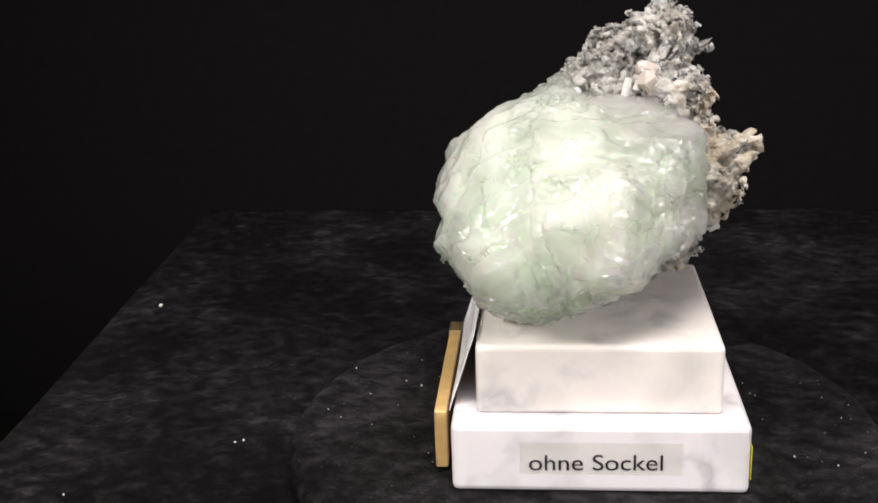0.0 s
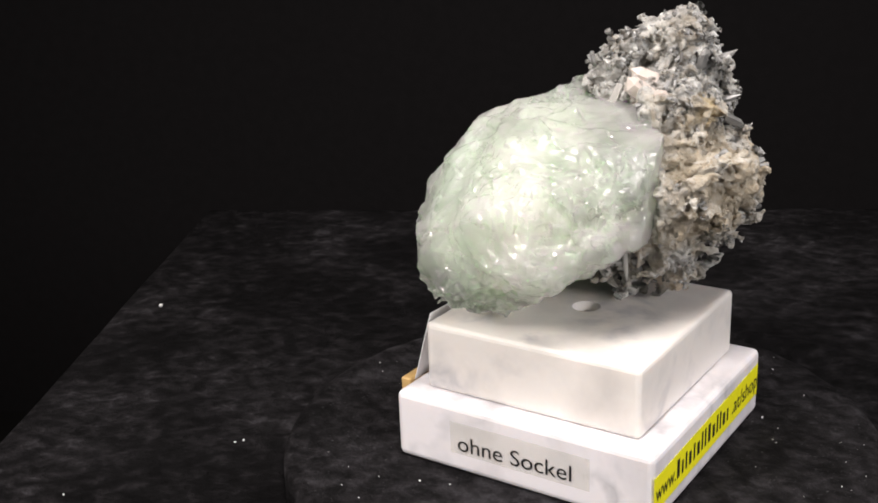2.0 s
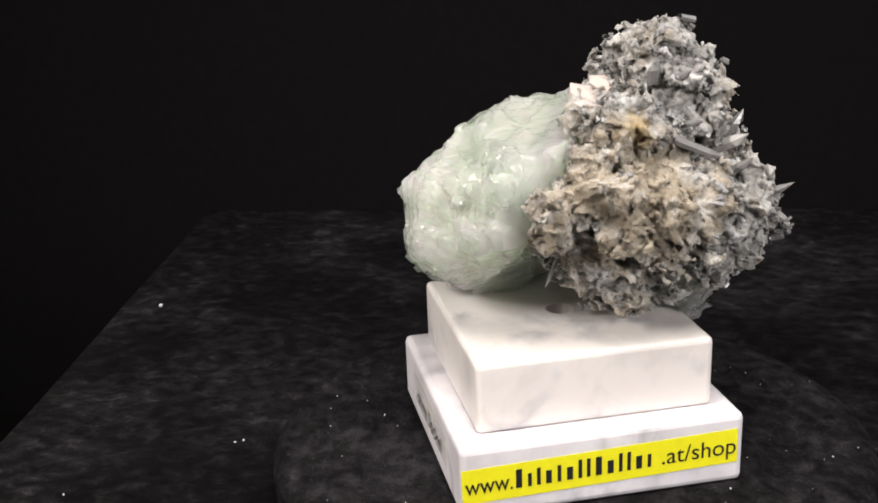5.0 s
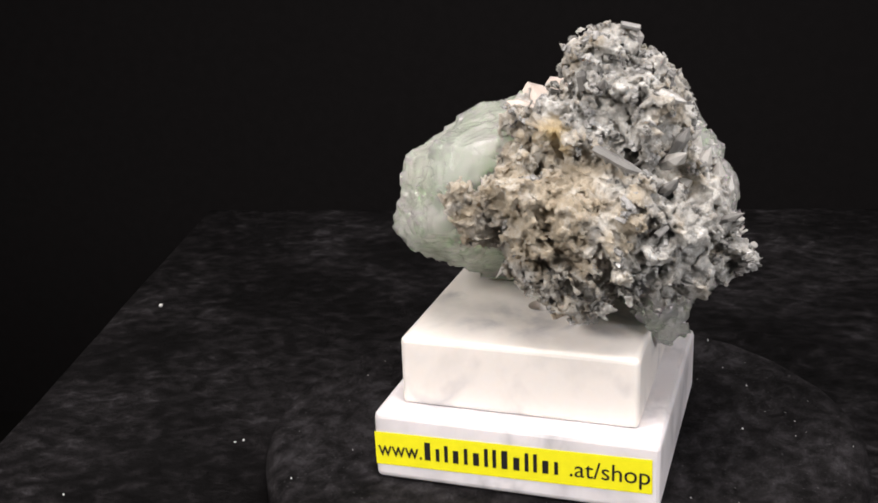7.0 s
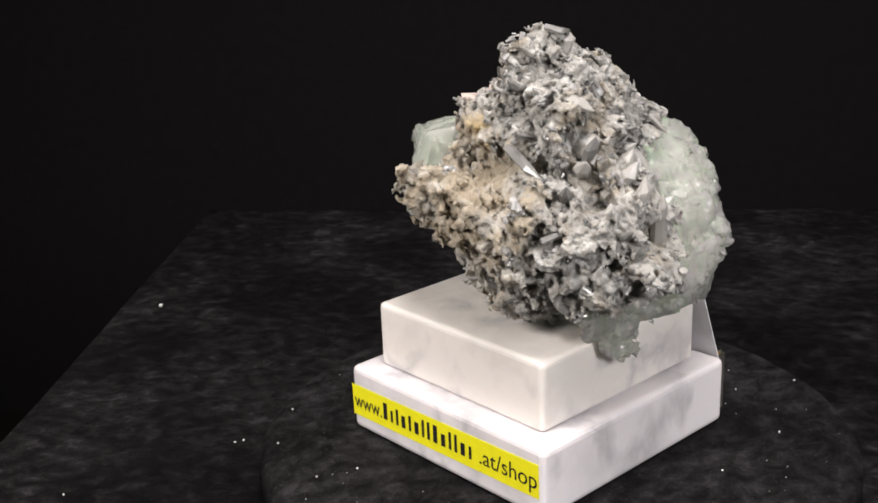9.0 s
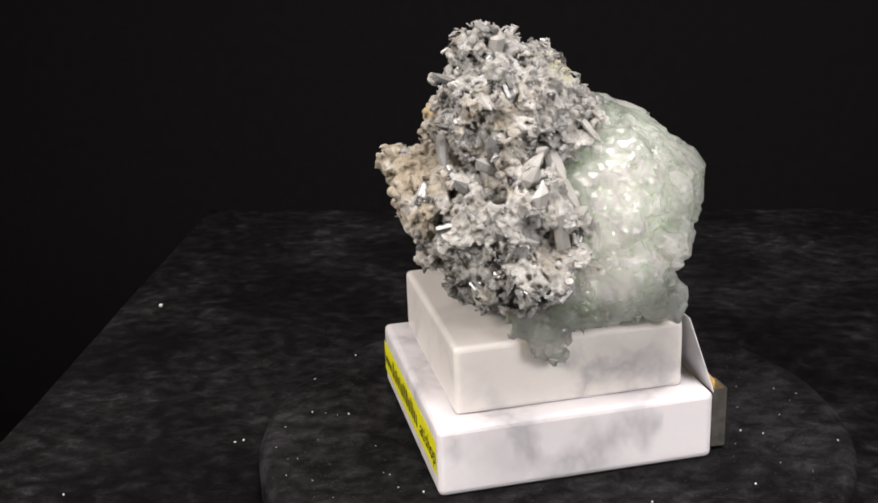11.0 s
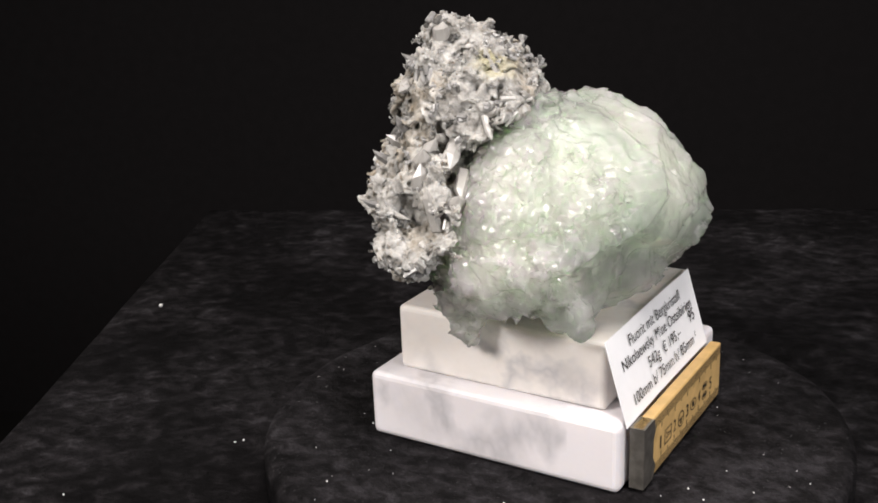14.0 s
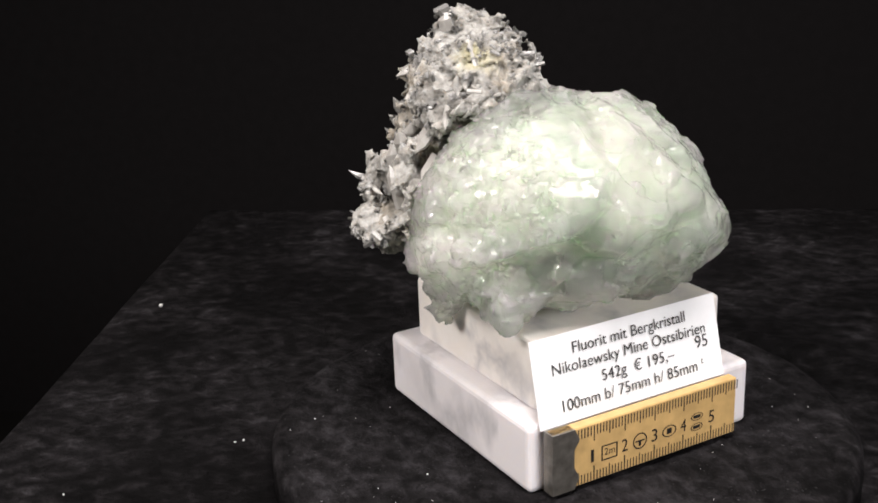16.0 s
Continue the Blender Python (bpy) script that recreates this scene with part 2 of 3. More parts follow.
def frame_on(origin, right, up):
    """A pose whose x runs to the right and whose y runs up along a face."""
    r, u = Vector(right).normalized(), Vector(up).normalized()
    n = r.cross(u)
    return Matrix(((r.x, u.x, n.x, origin[0]), (r.y, u.y, n.y, origin[1]), (r.z, u.z, n.z, origin[2]), (0, 0, 0, 1)))


def value_noise(p, scale, seed):
    """Smooth noise between -1 and 1 at the points p, with features of about that scale."""
    table = np.random.default_rng(seed).uniform(-1, 1, 4096)
    q = p / scale
    i = np.floor(q).astype(np.int64)
    f = q - i
    f = f * f * (3 - 2 * f)
    out = np.zeros(len(p))
    for dx in (0, 1):
        for dy in (0, 1):
            for dz in (0, 1):
                h = ((i[:, 0] + dx) * 73856093) ^ ((i[:, 1] + dy) * 19349663) ^ ((i[:, 2] + dz) * 83492791)
                w = np.abs(1 - dx - f[:, 0]) * np.abs(1 - dy - f[:, 1]) * np.abs(1 - dz - f[:, 2])
                out += w * table[h & 4095]
    return out


def cell_noise(p, scale, seed, squash=(1, 1, 1)):
    """Distance to the nearest of scattered points, and a random value of that point's cell."""
    table = np.random.default_rng(seed).uniform(0, 1, (4096, 4))
    q = p / scale / np.array(squash)
    i = np.floor(q).astype(np.int64)
    best, value = np.full(len(p), 9.0), np.zeros(len(p))
    for dx in (-1, 0, 1):
        for dy in (-1, 0, 1):
            for dz in (-1, 0, 1):
                c = i + np.array((dx, dy, dz))
                t = table[((c[:, 0] * 73856093) ^ (c[:, 1] * 19349663) ^ (c[:, 2] * 83492791)) & 4095]
                d = np.abs(c + t[:, :3] - q).max(1) * 0.6 + np.sqrt(((c + t[:, :3] - q) ** 2).sum(1)) * 0.4
                near = d < best
                best[near], value[near] = d[near], t[near, 3]
    return best, value


def blob_field(p, blobs, blend):
    """Distance to a soft union of turned ellipsoids (centre, radii, turn in degrees), in millimetres."""
    total = np.zeros(len(p))
    for x, y, z, rx, ry, rz, turn in blobs:
        c, s = math.cos(radians(turn)), math.sin(radians(turn))
        dx, dy, dz = p[:, 0] - x, p[:, 1] - y, p[:, 2] - z
        r = np.sqrt(((c * dx + s * dy) / rx) ** 2 + ((c * dy - s * dx) / ry) ** 2 + (dz / rz) ** 2)
        total += np.exp(-np.clip((r - 1) * min(rx, ry, rz), -60, 60) / blend)
    return -blend * np.log(total + 1e-30)


def grown_mesh(name, low, high, step, field, detail, smooth):
    """A closed mesh round the places where field + detail is below zero; millimetres in, metres out."""
    axes = [np.arange(a, b + step, step) for a, b in zip(low, high)]
    grid = np.stack(np.meshgrid(*axes, indexing="ij"), -1)
    shape = grid.shape[:3]
    p = grid.reshape(-1, 3)
    # a coarse pass first; only the neighbourhood of the surface is worked out in full
    coarse = np.stack(np.meshgrid(*[a[::4] for a in axes], indexing="ij"), -1)
    rough = field(coarse.reshape(-1, 3)).reshape(coarse.shape[:3])
    pick = [np.minimum((np.arange(n) + 2) // 4, m - 1) for n, m in zip(shape, coarse.shape)]
    f = rough[np.ix_(*pick)].reshape(-1)
    skin = np.abs(f) < 12
    f[skin] = field(p[skin])
    near = np.abs(f) < 8.5
    f[near] += detail(p[near])
    f = f.reshape(shape)
    f[0], f[-1], f[:, 0], f[:, -1], f[:, :, 0], f[:, :, -1] = 9, 9, 9, 9, 9, 9
    inside = f < 0
    n = np.array(shape) - 1
    total, count = np.zeros((*n, 3)), np.zeros(n)
    corners = [(a, b, c) for a in (0, 1) for b in (0, 1) for c in (0, 1)]

    def block(array, o):
        return array[o[0]:o[0] + n[0], o[1]:o[1] + n[1], o[2]:o[2] + n[2]]

    for a in corners:
        for axis in range(3):
            if a[axis]:
                continue
            b = tuple(v + (k == axis) for k, v in enumerate(a))
            fa, fb = block(f, a), block(f, b)
            cross = block(inside, a) != block(inside, b)
            t = np.where(cross, fa / np.where(cross, fa - fb, 1), 0)
            for k in range(3):
                total[..., k] += np.where(cross, a[k] + (t if k == axis else 0), 0)
            count += cross
    cells = np.argwhere(count > 0)
    index = np.full(n, -1)
    index[tuple(cells.T)] = np.arange(len(cells))
    verts = (cells + total[tuple(cells.T)] / count[tuple(cells.T)][:, None]) * step + np.array(low)
    faces = []
    for axis in range(3):
        u, w = (axis + 1) % 3, (axis + 2) % 3
        first = [slice(1, -1)] * 3
        first[axis] = slice(0, -1)
        second = list(first)
        second[axis] = slice(1, None)
        ia, ib = inside[tuple(first)], inside[tuple(second)]
        for flip, where in ((False, ia & ~ib), (True, ib & ~ia)):
            e = np.argwhere(where) + np.array([0 if k == axis else 1 for k in range(3)])
            if not len(e):
                continue
            du, dw = np.eye(3, dtype=int)[u], np.eye(3, dtype=int)[w]
            loop = [e - du - dw, e - dw, e, e - du]
            quad = np.stack([index[tuple(q.T)] for q in loop], 1)
            faces.append(quad[:, ::-1] if flip else quad)
    faces = np.concatenate(faces)
    # loose crumbs fall away: only pieces that hang together stay
    mark = np.arange(len(verts))
    for _ in range(400):
        before = mark.copy()
        least = np.repeat(before[faces].min(1), 4)
        np.minimum.at(mark, faces.ravel(), least)
        np.minimum.at(mark, before[faces].ravel(), least)
        mark = mark[mark]
        mark = mark[mark]
        if (mark == before).all():
            break
    sizes = np.bincount(mark, minlength=len(verts))
    keep = sizes[mark] == sizes.max()
    place = np.cumsum(keep) - 1
    faces = place[faces[keep[faces[:, 0]]]]
    verts = verts[keep]
    data = bpy.data.meshes.new(name)
    data.from_pydata((verts / 1000).tolist(), [], faces.tolist())
    data.polygons.foreach_set("use_smooth", [smooth] * len(faces))
    data.update()
    return data


# ------------------------------------------------------------------ the setting


def slab(name, size, centre, mat, kind="structure", label="", category=""):
    ob = part(name, soft_box(size, centre, 0), mat)
    return tagged(ob, label, category, "", kind)


TABLE_Z = -0.012
slab("floor", (3.0, 3.0, 0.05), (0, 0, -0.775), DARK_FLOOR, label="dark floor below the table", category="floor")
slab("wall_north", (3.0, 0.05, 2.4), (0, 1.475, 0.45), BLACK_CLOTH, label="black cloth backdrop behind the table", category="backdrop")
slab("wall_south", (3.0, 0.05, 2.4), (0, -1.475, 0.45), BLACK_CLOTH, label="dark wall behind the camera", category="wall")
slab("wall_west", (0.05, 2.9, 2.4), (-1.475, 0, 0.45), BLACK_CLOTH, label="dark side wall", category="wall")
slab("wall_east", (0.05, 2.9, 2.4), (1.475, 0, 0.45), BLACK_CLOTH, label="dark side wall", category="wall")
slab("ceiling", (3.0, 3.0, 0.05), (0, 0, 1.675), BLACK_CLOTH, label="dark ceiling", category="ceiling")


def velvet_table():
    """A table covered to the floor side with black crushed velvet; its left edge runs slightly askew."""
    bm = bmesh.new()
    columns, rows = 150, 150
    grid = []
    for j in range(rows + 1):
        y = -0.62 + (0.254 + 0.62) * j / rows
        left = -0.1780 - 0.036 * y
        line = []
        for i in range(columns + 1):
            x = left + (0.60 - left) * i / columns
            z = TABLE_Z + 0.0012 * noise.noise((x * 14, y * 14, 3)) + 0.0005 * noise.noise((x * 60, y * 60, 7))
            d = min(x - left, 0.60 - x, y + 0.62, 0.254 - y)
            z -= 0.006 * max(0.0, 1 - d / 0.008) ** 2
            # a low fold of the cloth round the disc
            r, turn = math.hypot(x, y), math.atan2(y, x)
            if 0.25 < turn < 1.15:
                z += 0.0045 * math.exp(-((r - 0.106 - 0.016 * (1.0 - turn)) / 0.006) ** 2) * math.sin((turn - 0.25) / 0.9 * math.pi) ** 0.5
            line.append(bm.verts.new((x, y, z)))
        grid.append(line)
    for j in range(rows):
        for i in range(columns):
            bm.faces.new((grid[j][i], grid[j][i + 1], grid[j + 1][i + 1], grid[j + 1][i])).smooth = True
    rim = grid[0] + [r[-1] for r in grid[1:]] + grid[-1][-2::-1] + [r[0] for r in grid[-2:0:-1]]
    low = [bm.verts.new((v.co.x, v.co.y, -0.74)) for v in rim]
    for k in range(len(rim)):
        n = (k + 1) % len(rim)
        bm.faces.new((rim[n], rim[k], low[k], low[n]))
    bm.faces.new(low[::-1])
    bmesh.ops.recalc_face_normals(bm, faces=bm.faces[:])
    thing = tagged(new("velvet_table"), "table covered with streaky black crushed velvet", "table")
    part("velvet_cloth", bm, TABLE_VELVET, thing)
    rng = random.Random(8)
    for x, y, size in ((-0.1605, 0.1137, 0.0008), (-0.0967, 0.0052, 0.00035), (-0.0990, 0.0040, 0.0003), (-0.139, -0.028, 0.0003)):
        fluff = bmesh.new()
        bmesh.ops.create_icosphere(fluff, subdivisions=2, radius=1.0)
        for v in fluff.verts:
            v.co = Vector((x, y, TABLE_Z + size * 0.8)) + v.co * size * rng.uniform(0.6, 1.2)
        part("lint", fluff, LINT, thing, "white speck of lint")
    return thing


def turntable():
    bm = bmesh.new()
    around, profile = 160, []
    for k in range(40):
        profile.append((k / 39 * 0.0785, 0.0))
    for k in range(1, 7):
        a = k / 6 * math.pi / 2
        profile.append((0.0785 + 0.004 * math.sin(a), -0.004 + 0.004 * math.cos(a)))
    profile.append((0.0825, -0.0128))
    rings = []
    for r, z in profile[1:]:
        ring = []
        for k in range(around):
            a = k / around * math.tau
            wave = 1 + (0.010 * noise.noise((math.cos(a) * 2, math.sin(a) * 2, 5)) if r > 0.07 else 0)
            x, y = r * wave * math.cos(a), r * wave * math.sin(a)
            sag = 0.0005 * noise.noise((x * 90, y * 90, 2)) if 0.056 < r < 0.082 else 0
            ring.append(bm.verts.new((x + 0.0044, y - 0.0008, z + sag)))
        rings.append(ring)
    top = bm.verts.new((0.0044, -0.0008, 0))
    for k in range(around):
        n = (k + 1) % around
        bm.faces.new((top, rings[0][k], rings[0][n])).smooth = True
        for a, b in zip(rings, rings[1:]):
            bm.faces.new((a[k], b[k], b[n], a[n])).smooth = True
    bm.faces.new(rings[-1][::-1])
    thing = tagged(new("turntable"), "round turntable covered with black velvet, on the table", "turntable")
    part("velvet_disc", bm, DISC_VELVET, thing)
    rng = random.Random(5)
    bm = bmesh.new()
    for k in range(70):
        a, r = rng.uniform(0, math.tau), math.sqrt(rng.uniform(0.35, 1)) * 0.078
        x, y = 0.0044 + r * math.cos(a), r * math.sin(a)
        if -0.030 < x < 0.047 and -0.043 < y < 0.033:
            continue
        size = rng.choice((0.00010, 0.00012, 0.00016, 0.00026))
        m = pose(x, y, size * 0.5, rng.uniform(0, 360), rng.uniform(0, 360), 0) @ Matrix.Diagonal((size, size * rng.uniform(0.6, 1.4), size, 1))
        bmesh.ops.create_icosphere(bm, subdivisions=1, radius=1.0, matrix=m)
    tagged(part("lint", bm, LINT, thing, "pale specks of crystal dust"), kind="stuff")
    return thing


def upper_slab_mesh():
    bm = soft_box((0.0610, 0.0608, 0.0185), (0.00747, -0.0043, 0.02825), 0.0014)
    bm.faces.ensure_lookup_table()
    top = max(bm.faces, key=lambda f: f.calc_center_median().z)
    border = list(top.edges)
    bmesh.ops.delete(bm, geom=[top], context="FACES_ONLY")
    upper, lower, rim = [], [], []
    for k in range(28):
        a = k / 28 * math.tau
        x, y = 0.0086 + 0.0038 * math.cos(a), -0.0045 + 0.0038 * math.sin(a)
        upper.append(bm.verts.new((x, y, 0.0375)))
        lower.append(bm.verts.new((x, y, 0.0270)))
    for k in range(28):
        n = (k + 1) % 28
        rim.append(bm.edges.new((upper[k], upper[n])))
        bm.faces.new((upper[n], upper[k], lower[k], lower[n]))
    bm.faces.new(lower)
    bmesh.ops.triangle_fill(bm, edges=border + rim, use_beauty=True)
    bmesh.ops.recalc_face_normals(bm, faces=bm.faces[:])
    return bm


def marble_pedestal():
    thing = tagged(new("marble_pedestal"), "stepped white marble pedestal of two square slabs with stickers", "pedestal")
    lower = part("lower_slab", soft_box((0.0736, 0.0728, 0.0189), (0.00752, -0.00418, 0.00955), 0.0017), LOWER_MARBLE, thing, "white grey-veined marble slab")
    part("upper_slab", upper_slab_mesh(), UPPER_MARBLE, thing, "cream white marble slab with a drilled hole")
    # clear tape with black lettering
    y = -0.04058
    part("clear_sticker", soft_box((0.0400, 0.00008, 0.0088), (0.0078, y - 0.00010, 0.0099), 0), CLEAR_TAPE, lower, "clear tape sticker")
    lettering("lettering", "ohne Sockel", 0.0046, 0.0329, frame_on((-0.0099, y - 0.00025, 0.0065), (1, 0, 0.012), (0, 0, 1)), INK, lower)
    # yellow tape with a web address
    x = 0.04432
    tape = soft_box((0.00008, 0.0708, 0.0092), (x + 0.00010, -0.0049, 0.0096), 0)
    bmesh.ops.rotate(tape, cent=(x, -0.0049, 0.0096), matrix=Matrix.Rotation(radians(1.2), 3, "X"), verts=tape.verts)
    part("yellow_sticker", tape, YELLOW, lower, "yellow tape sticker")

    def on_tape(along, up=0.0):
        return frame_on((x + 0.00025, -0.0395 + along, 0.0068 + up + along * 0.021), (0, 1, 0.021), (0, 0, 1))

    lettering("lettering", "www.", 0.0047, 0.0118, on_tape(0), INK, lower)
    lettering("lettering", ".at/shop", 0.0047, 0.0195, on_tape(0.0500), INK, lower)
    at = 0.0126
    for tall, w in ((5.0, 1.5), (3.5, 0.8), (4.6, 0.6), (3.5, 1.4), (4.4, 0.8), (3.5, 1.5), (5.0, 0.6), (5.0, 0.6), (5.0, 1.5), (3.5, 1.5), (5.0, 0.6), (5.0, 0.6), (3.5, 1.5), (3.5, 0.8)):
        bar = bmesh.new()
        m = on_tape(at + w / 2000, tall / 2000) @ Matrix.Diagonal((max(w, 0.9) * 0.001, tall * 0.001, 0.00005, 1))
        bmesh.ops.create_cube(bar, size=1.0, matrix=m)
        part("bar", bar, INK, lower)
        at += w / 1000 + 0.00155
    settle(thing, (0.0075, -0.0042, 0.0001))
    return thing


def settle(thing, base):
    """Moves the origin of a thing to its base; its parts stay where they are."""
    shift = Matrix.Translation(-Vector(base))
    for mesh in {o.data for o in thing.children_recursive}:
        mesh.transform(shift)
    thing["base"] = base
    thing.location = base


def folding_ruler():
    thing = tagged(new("folding_ruler"), "piece of a yellow wooden folding ruler leaning on the pedestal", "ruler")
    face = -0.0342
    part("blade", soft_box((0.0032, 0.0600, 0.0162), (-0.0326, -0.0014, 0.0098), 0.0003, 1), WOOD, thing, "yellow varnished wood")
    cap = bmesh.new()
    outline = [(0.0288, 0.0013), (0.0222, 0.0013), (0.0206, 0.0045), (0.0222, 0.0072), (0.0222, 0.0122), (0.0206, 0.0150), (0.0220, 0.0179), (0.0288, 0.0179)]
    near = [cap.verts.new((face - 0.0003, y, z)) for y, z in outline]
    far = [cap.verts.new((-0.0307, y, z)) for y, z in outline]
    cap.faces.new(near)
    cap.faces.new(far[::-1])
    for k in range(8):
        cap.faces.new((near[k], far[k], far[(k + 1) % 8], near[(k + 1) % 8]))
    bmesh.ops.recalc_face_normals(cap, faces=cap.faces[:])
    part("end_cap", cap, STEEL, thing, "worn dark steel end cap")
    ticks = bmesh.new()
    for k in range(4, 60):
        y = 0.0257 - k * 0.00097
        tall = 0.0042 if k % 10 == 0 else 0.0034 if k % 5 == 0 else 0.0026
        for low, high in ((0.0019, 0.0019 + tall), (0.0173 - tall, 0.0173)):
            if low > 0.003 or k % 10:
                m = Matrix.Translation((face - 0.00005, y, (low + high) / 2)) @ Matrix.Diagonal((0.00006, 0.00030, high - low, 1))
                bmesh.ops.create_cube(ticks, size=1.0, matrix=m)
            else:
                m = Matrix.Translation((face - 0.00005, y, (low + high) / 2)) @ Matrix.Diagonal((0.00006, 0.00034, high - low, 1))
                bmesh.ops.create_cube(ticks, size=1.0, matrix=m)
    part("scale_print", ticks, INK, thing)

    def on_face(y, z):
        return frame_on((face - 0.00012, y, z), (0, -1, 0), (0, 0, 1))

    for k in range(1, 6):
        lettering("numeral", str(k), 0.0037, 0.0009 if k == 1 else 0.0019, on_face(0.0257 - k * 0.0097 + 0.0010, 0.0072), INK, thing)
    lettering("lettering", "2m", 0.0020, 0.0033, on_face(0.0128, 0.0080), INK, thing)

    def outline_ring(y, z, wide, tall, sides, turn):
        ring = bmesh.new()
        for k in range(sides):
            a, b = (k + turn) / sides * math.tau, (k + 1 + turn) / sides * math.tau
            p = [(math.cos(q) * r * wide, math.sin(q) * r * tall) for q, r in ((a, 1.0), (b, 1.0), (b, 0.84), (a, 0.84))]
            ring.faces.new([ring.verts.new((face - 0.0001, y - u, z + w)) for u, w in p])
        return ring

    part("stamp", outline_ring(0.0112, 0.0087, 0.0036, 0.0030, 4, 0.5), INK, thing)
    part("stamp", outline_ring(0.0014, 0.0087, 0.0023, 0.0023, 24, 0), INK, thing)
    part("stamp", outline_ring(-0.0083, 0.0087, 0.0024, 0.0017, 24, 0), INK, thing)
    part("stamp", outline_ring(-0.0177, 0.0102, 0.0021, 0.0011, 18, 0), INK, thing)
    part("stamp", outline_ring(-0.0177, 0.0072, 0.0021, 0.0011, 18, 0), INK, thing)
    bars = bmesh.new()
    for y, z, w, h in ((0.0014, 0.0087, 0.0030, 0.0004), (0.0014, 0.0080, 0.0008, 0.0014), (-0.0083, 0.0087, 0.0016, 0.0016), (-0.0177, 0.0102, 0.0024, 0.0009), (-0.0177, 0.0072, 0.0024, 0.0009)):
        bmesh.ops.create_cube(bars, size=1.0, matrix=Matrix.Translation((face - 0.00008, y, z)) @ Matrix.Diagonal((0.00005, w, h, 1)))
    part("stamp_bars", bars, INK, thing)
    settle(thing, (-0.0316, -0.0016, 0.0012))
    return thing


def price_card():
    thing = tagged(new("price_card"), "white paper price card leaning between ruler and marble", "card")
    right = Vector((0, -1, 0))
    low, high = Vector((-0.0304, 0.0296, 0.0178)), Vector((-0.0236, 0.0283, 0.0388))
    up = (high - low).normalized()
    m = frame_on(low, right, up)
    tall, wide = (high - low).length, 0.0598
    bm = bmesh.new()
    steps = 16
    for k in range(steps + 1):
        bend = 0.0004 * math.sin(k / steps * math.pi)
        for v, n in ((0, 0), (tall, 0), (tall, -0.00022), (0, -0.00022)):
            bm.verts.new(m @ Vector((k / steps * wide, v, n - bend)))
    bm.verts.ensure_lookup_table()
    for k in range(steps):
        for a in range(4):
            b = (a + 1) % 4
            bm.faces.new([bm.verts[q] for q in (4 * k + a, 4 * k + b, 4 * k + 4 + b, 4 * k + 4 + a)])
    bm.faces.new([bm.verts[q] for q in (0, 1, 2, 3)])
    bm.faces.new([bm.verts[4 * steps + q] for q in (3, 2, 1, 0)])
    bmesh.ops.recalc_face_normals(bm, faces=bm.faces[:])
    part("paper", bm, PAPER, thing)

    def line(text, left, to, down, height):
        lettering("lettering", text, height, (to - left) * wide, m @ Matrix.Translation((left * wide, (1 - down) * tall, 0.00012)), INK, thing)

    line("Fluorit mit Bergkristall", 0.21, 0.82, 0.245, 0.0030)
    line("Nikolaewsky Mine Ostsibirien", 0.095, 0.925, 0.44, 0.0030)
    line("542g  \u20ac 195,\u2013", 0.34, 0.735, 0.65, 0.0030)
    line("100mm b/ 75mm h/ 85mm", 0.125, 0.855, 0.865, 0.0030)
    line("t", 0.88, 0.892, 0.80, 0.0020)
    line("95", 0.86, 0.93, 0.60, 0.0034)
    settle(thing, ((low.x + high.x) / 2, 0.0, low.z))
    return thing


# ------------------------------------------------------------------ the mineral specimen, in millimetres on the turntable
# intergrown blocks of the fluorite: middle, and how far each block reaches towards evenly spread directions
FLUORITE_MAIN = [
    ((-17.7, -1.0, 64.3), (33.4, 19.9, 38.2, 18.7, 29.7, 36.7, 15.4, 27.0, 61.6, 43.4, 15.4, 21.1, 53.3, 25.8, 15.8, 28.4, 59.0, 76.0, 18.5, 13.6, 33.5, 31.8, 13.7, 54.4, 20.6, 21.5)),
    ((-6.8, -26.8, 59.1), (23.5, 23.7, 41.9, 14.8, 27.3, 30.5, 21.4, 26.0, 19.1, 29.6, 35.6, 17.2, 18.6, 22.5, 25.8, 55.4, 15.8, 27.1, 46.9, 18.3, 32.0, 13.8, 20.6, 16.3, 14.6, 38.6)),
    ((-4.0, 17.3, 78.8), (18.7, 11.1, 14.0, 19.9, 16.0, 24.2, 17.4, 30.3, 34.4, 16.6, 16.3, 18.3, 19.9, 39.2, 56.4, 22.8, 29.4, 27.9, 20.1, 22.4, 25.9, 20.0, 65.0, 20.5, 16.1, 30.8))]
FLUORITE_SIDE = [
    ((13.9, -17.8, 76.0), (12.4, 21.9, 35.1, 14.6, 22.7, 19.0, 52.2, 21.0, 10.4, 40.9, 46.9, 41.3, 20.4, 18.9, 30.9, 17.0, 37.5, 49.3, 23.2, 36.6, 11.0, 22.1, 32.5, 19.2, 34.5, 28.6)),
    ((-2.1, 28.3, 55.5), (18.5, 23.0, 35.5, 36.6, 20.8, 14.5, 48.8, 20.4, 33.3, 13.1, 23.7, 34.8, 15.6, 11.6, 18.2, 24.9, 28.0, 13.6, 20.7, 21.8, 16.4, 48.5, 17.0, 27.8, 18.6, 13.0))]
# a foot below the broad face, and shards that hang below
FLUORITE_SHARDS = [(-12.5, 12.5, 52.0, 24.0, 10.5, 11.0, 45), (15.0, 29.8, 41.0, 5.0, 3.8, 8.5, 10), (11.0, 31.0, 46.0, 5.5, 4.0, 8.0, -10), (-17.0, 31.0, 46.0, 4.5, 4.5, 6.5, 0), (-12.0, 31.5, 44.5, 5.0, 4.0, 5.0, 0), (20.5, 28.0, 47.0, 4.0, 4.5, 7.0, 0)]
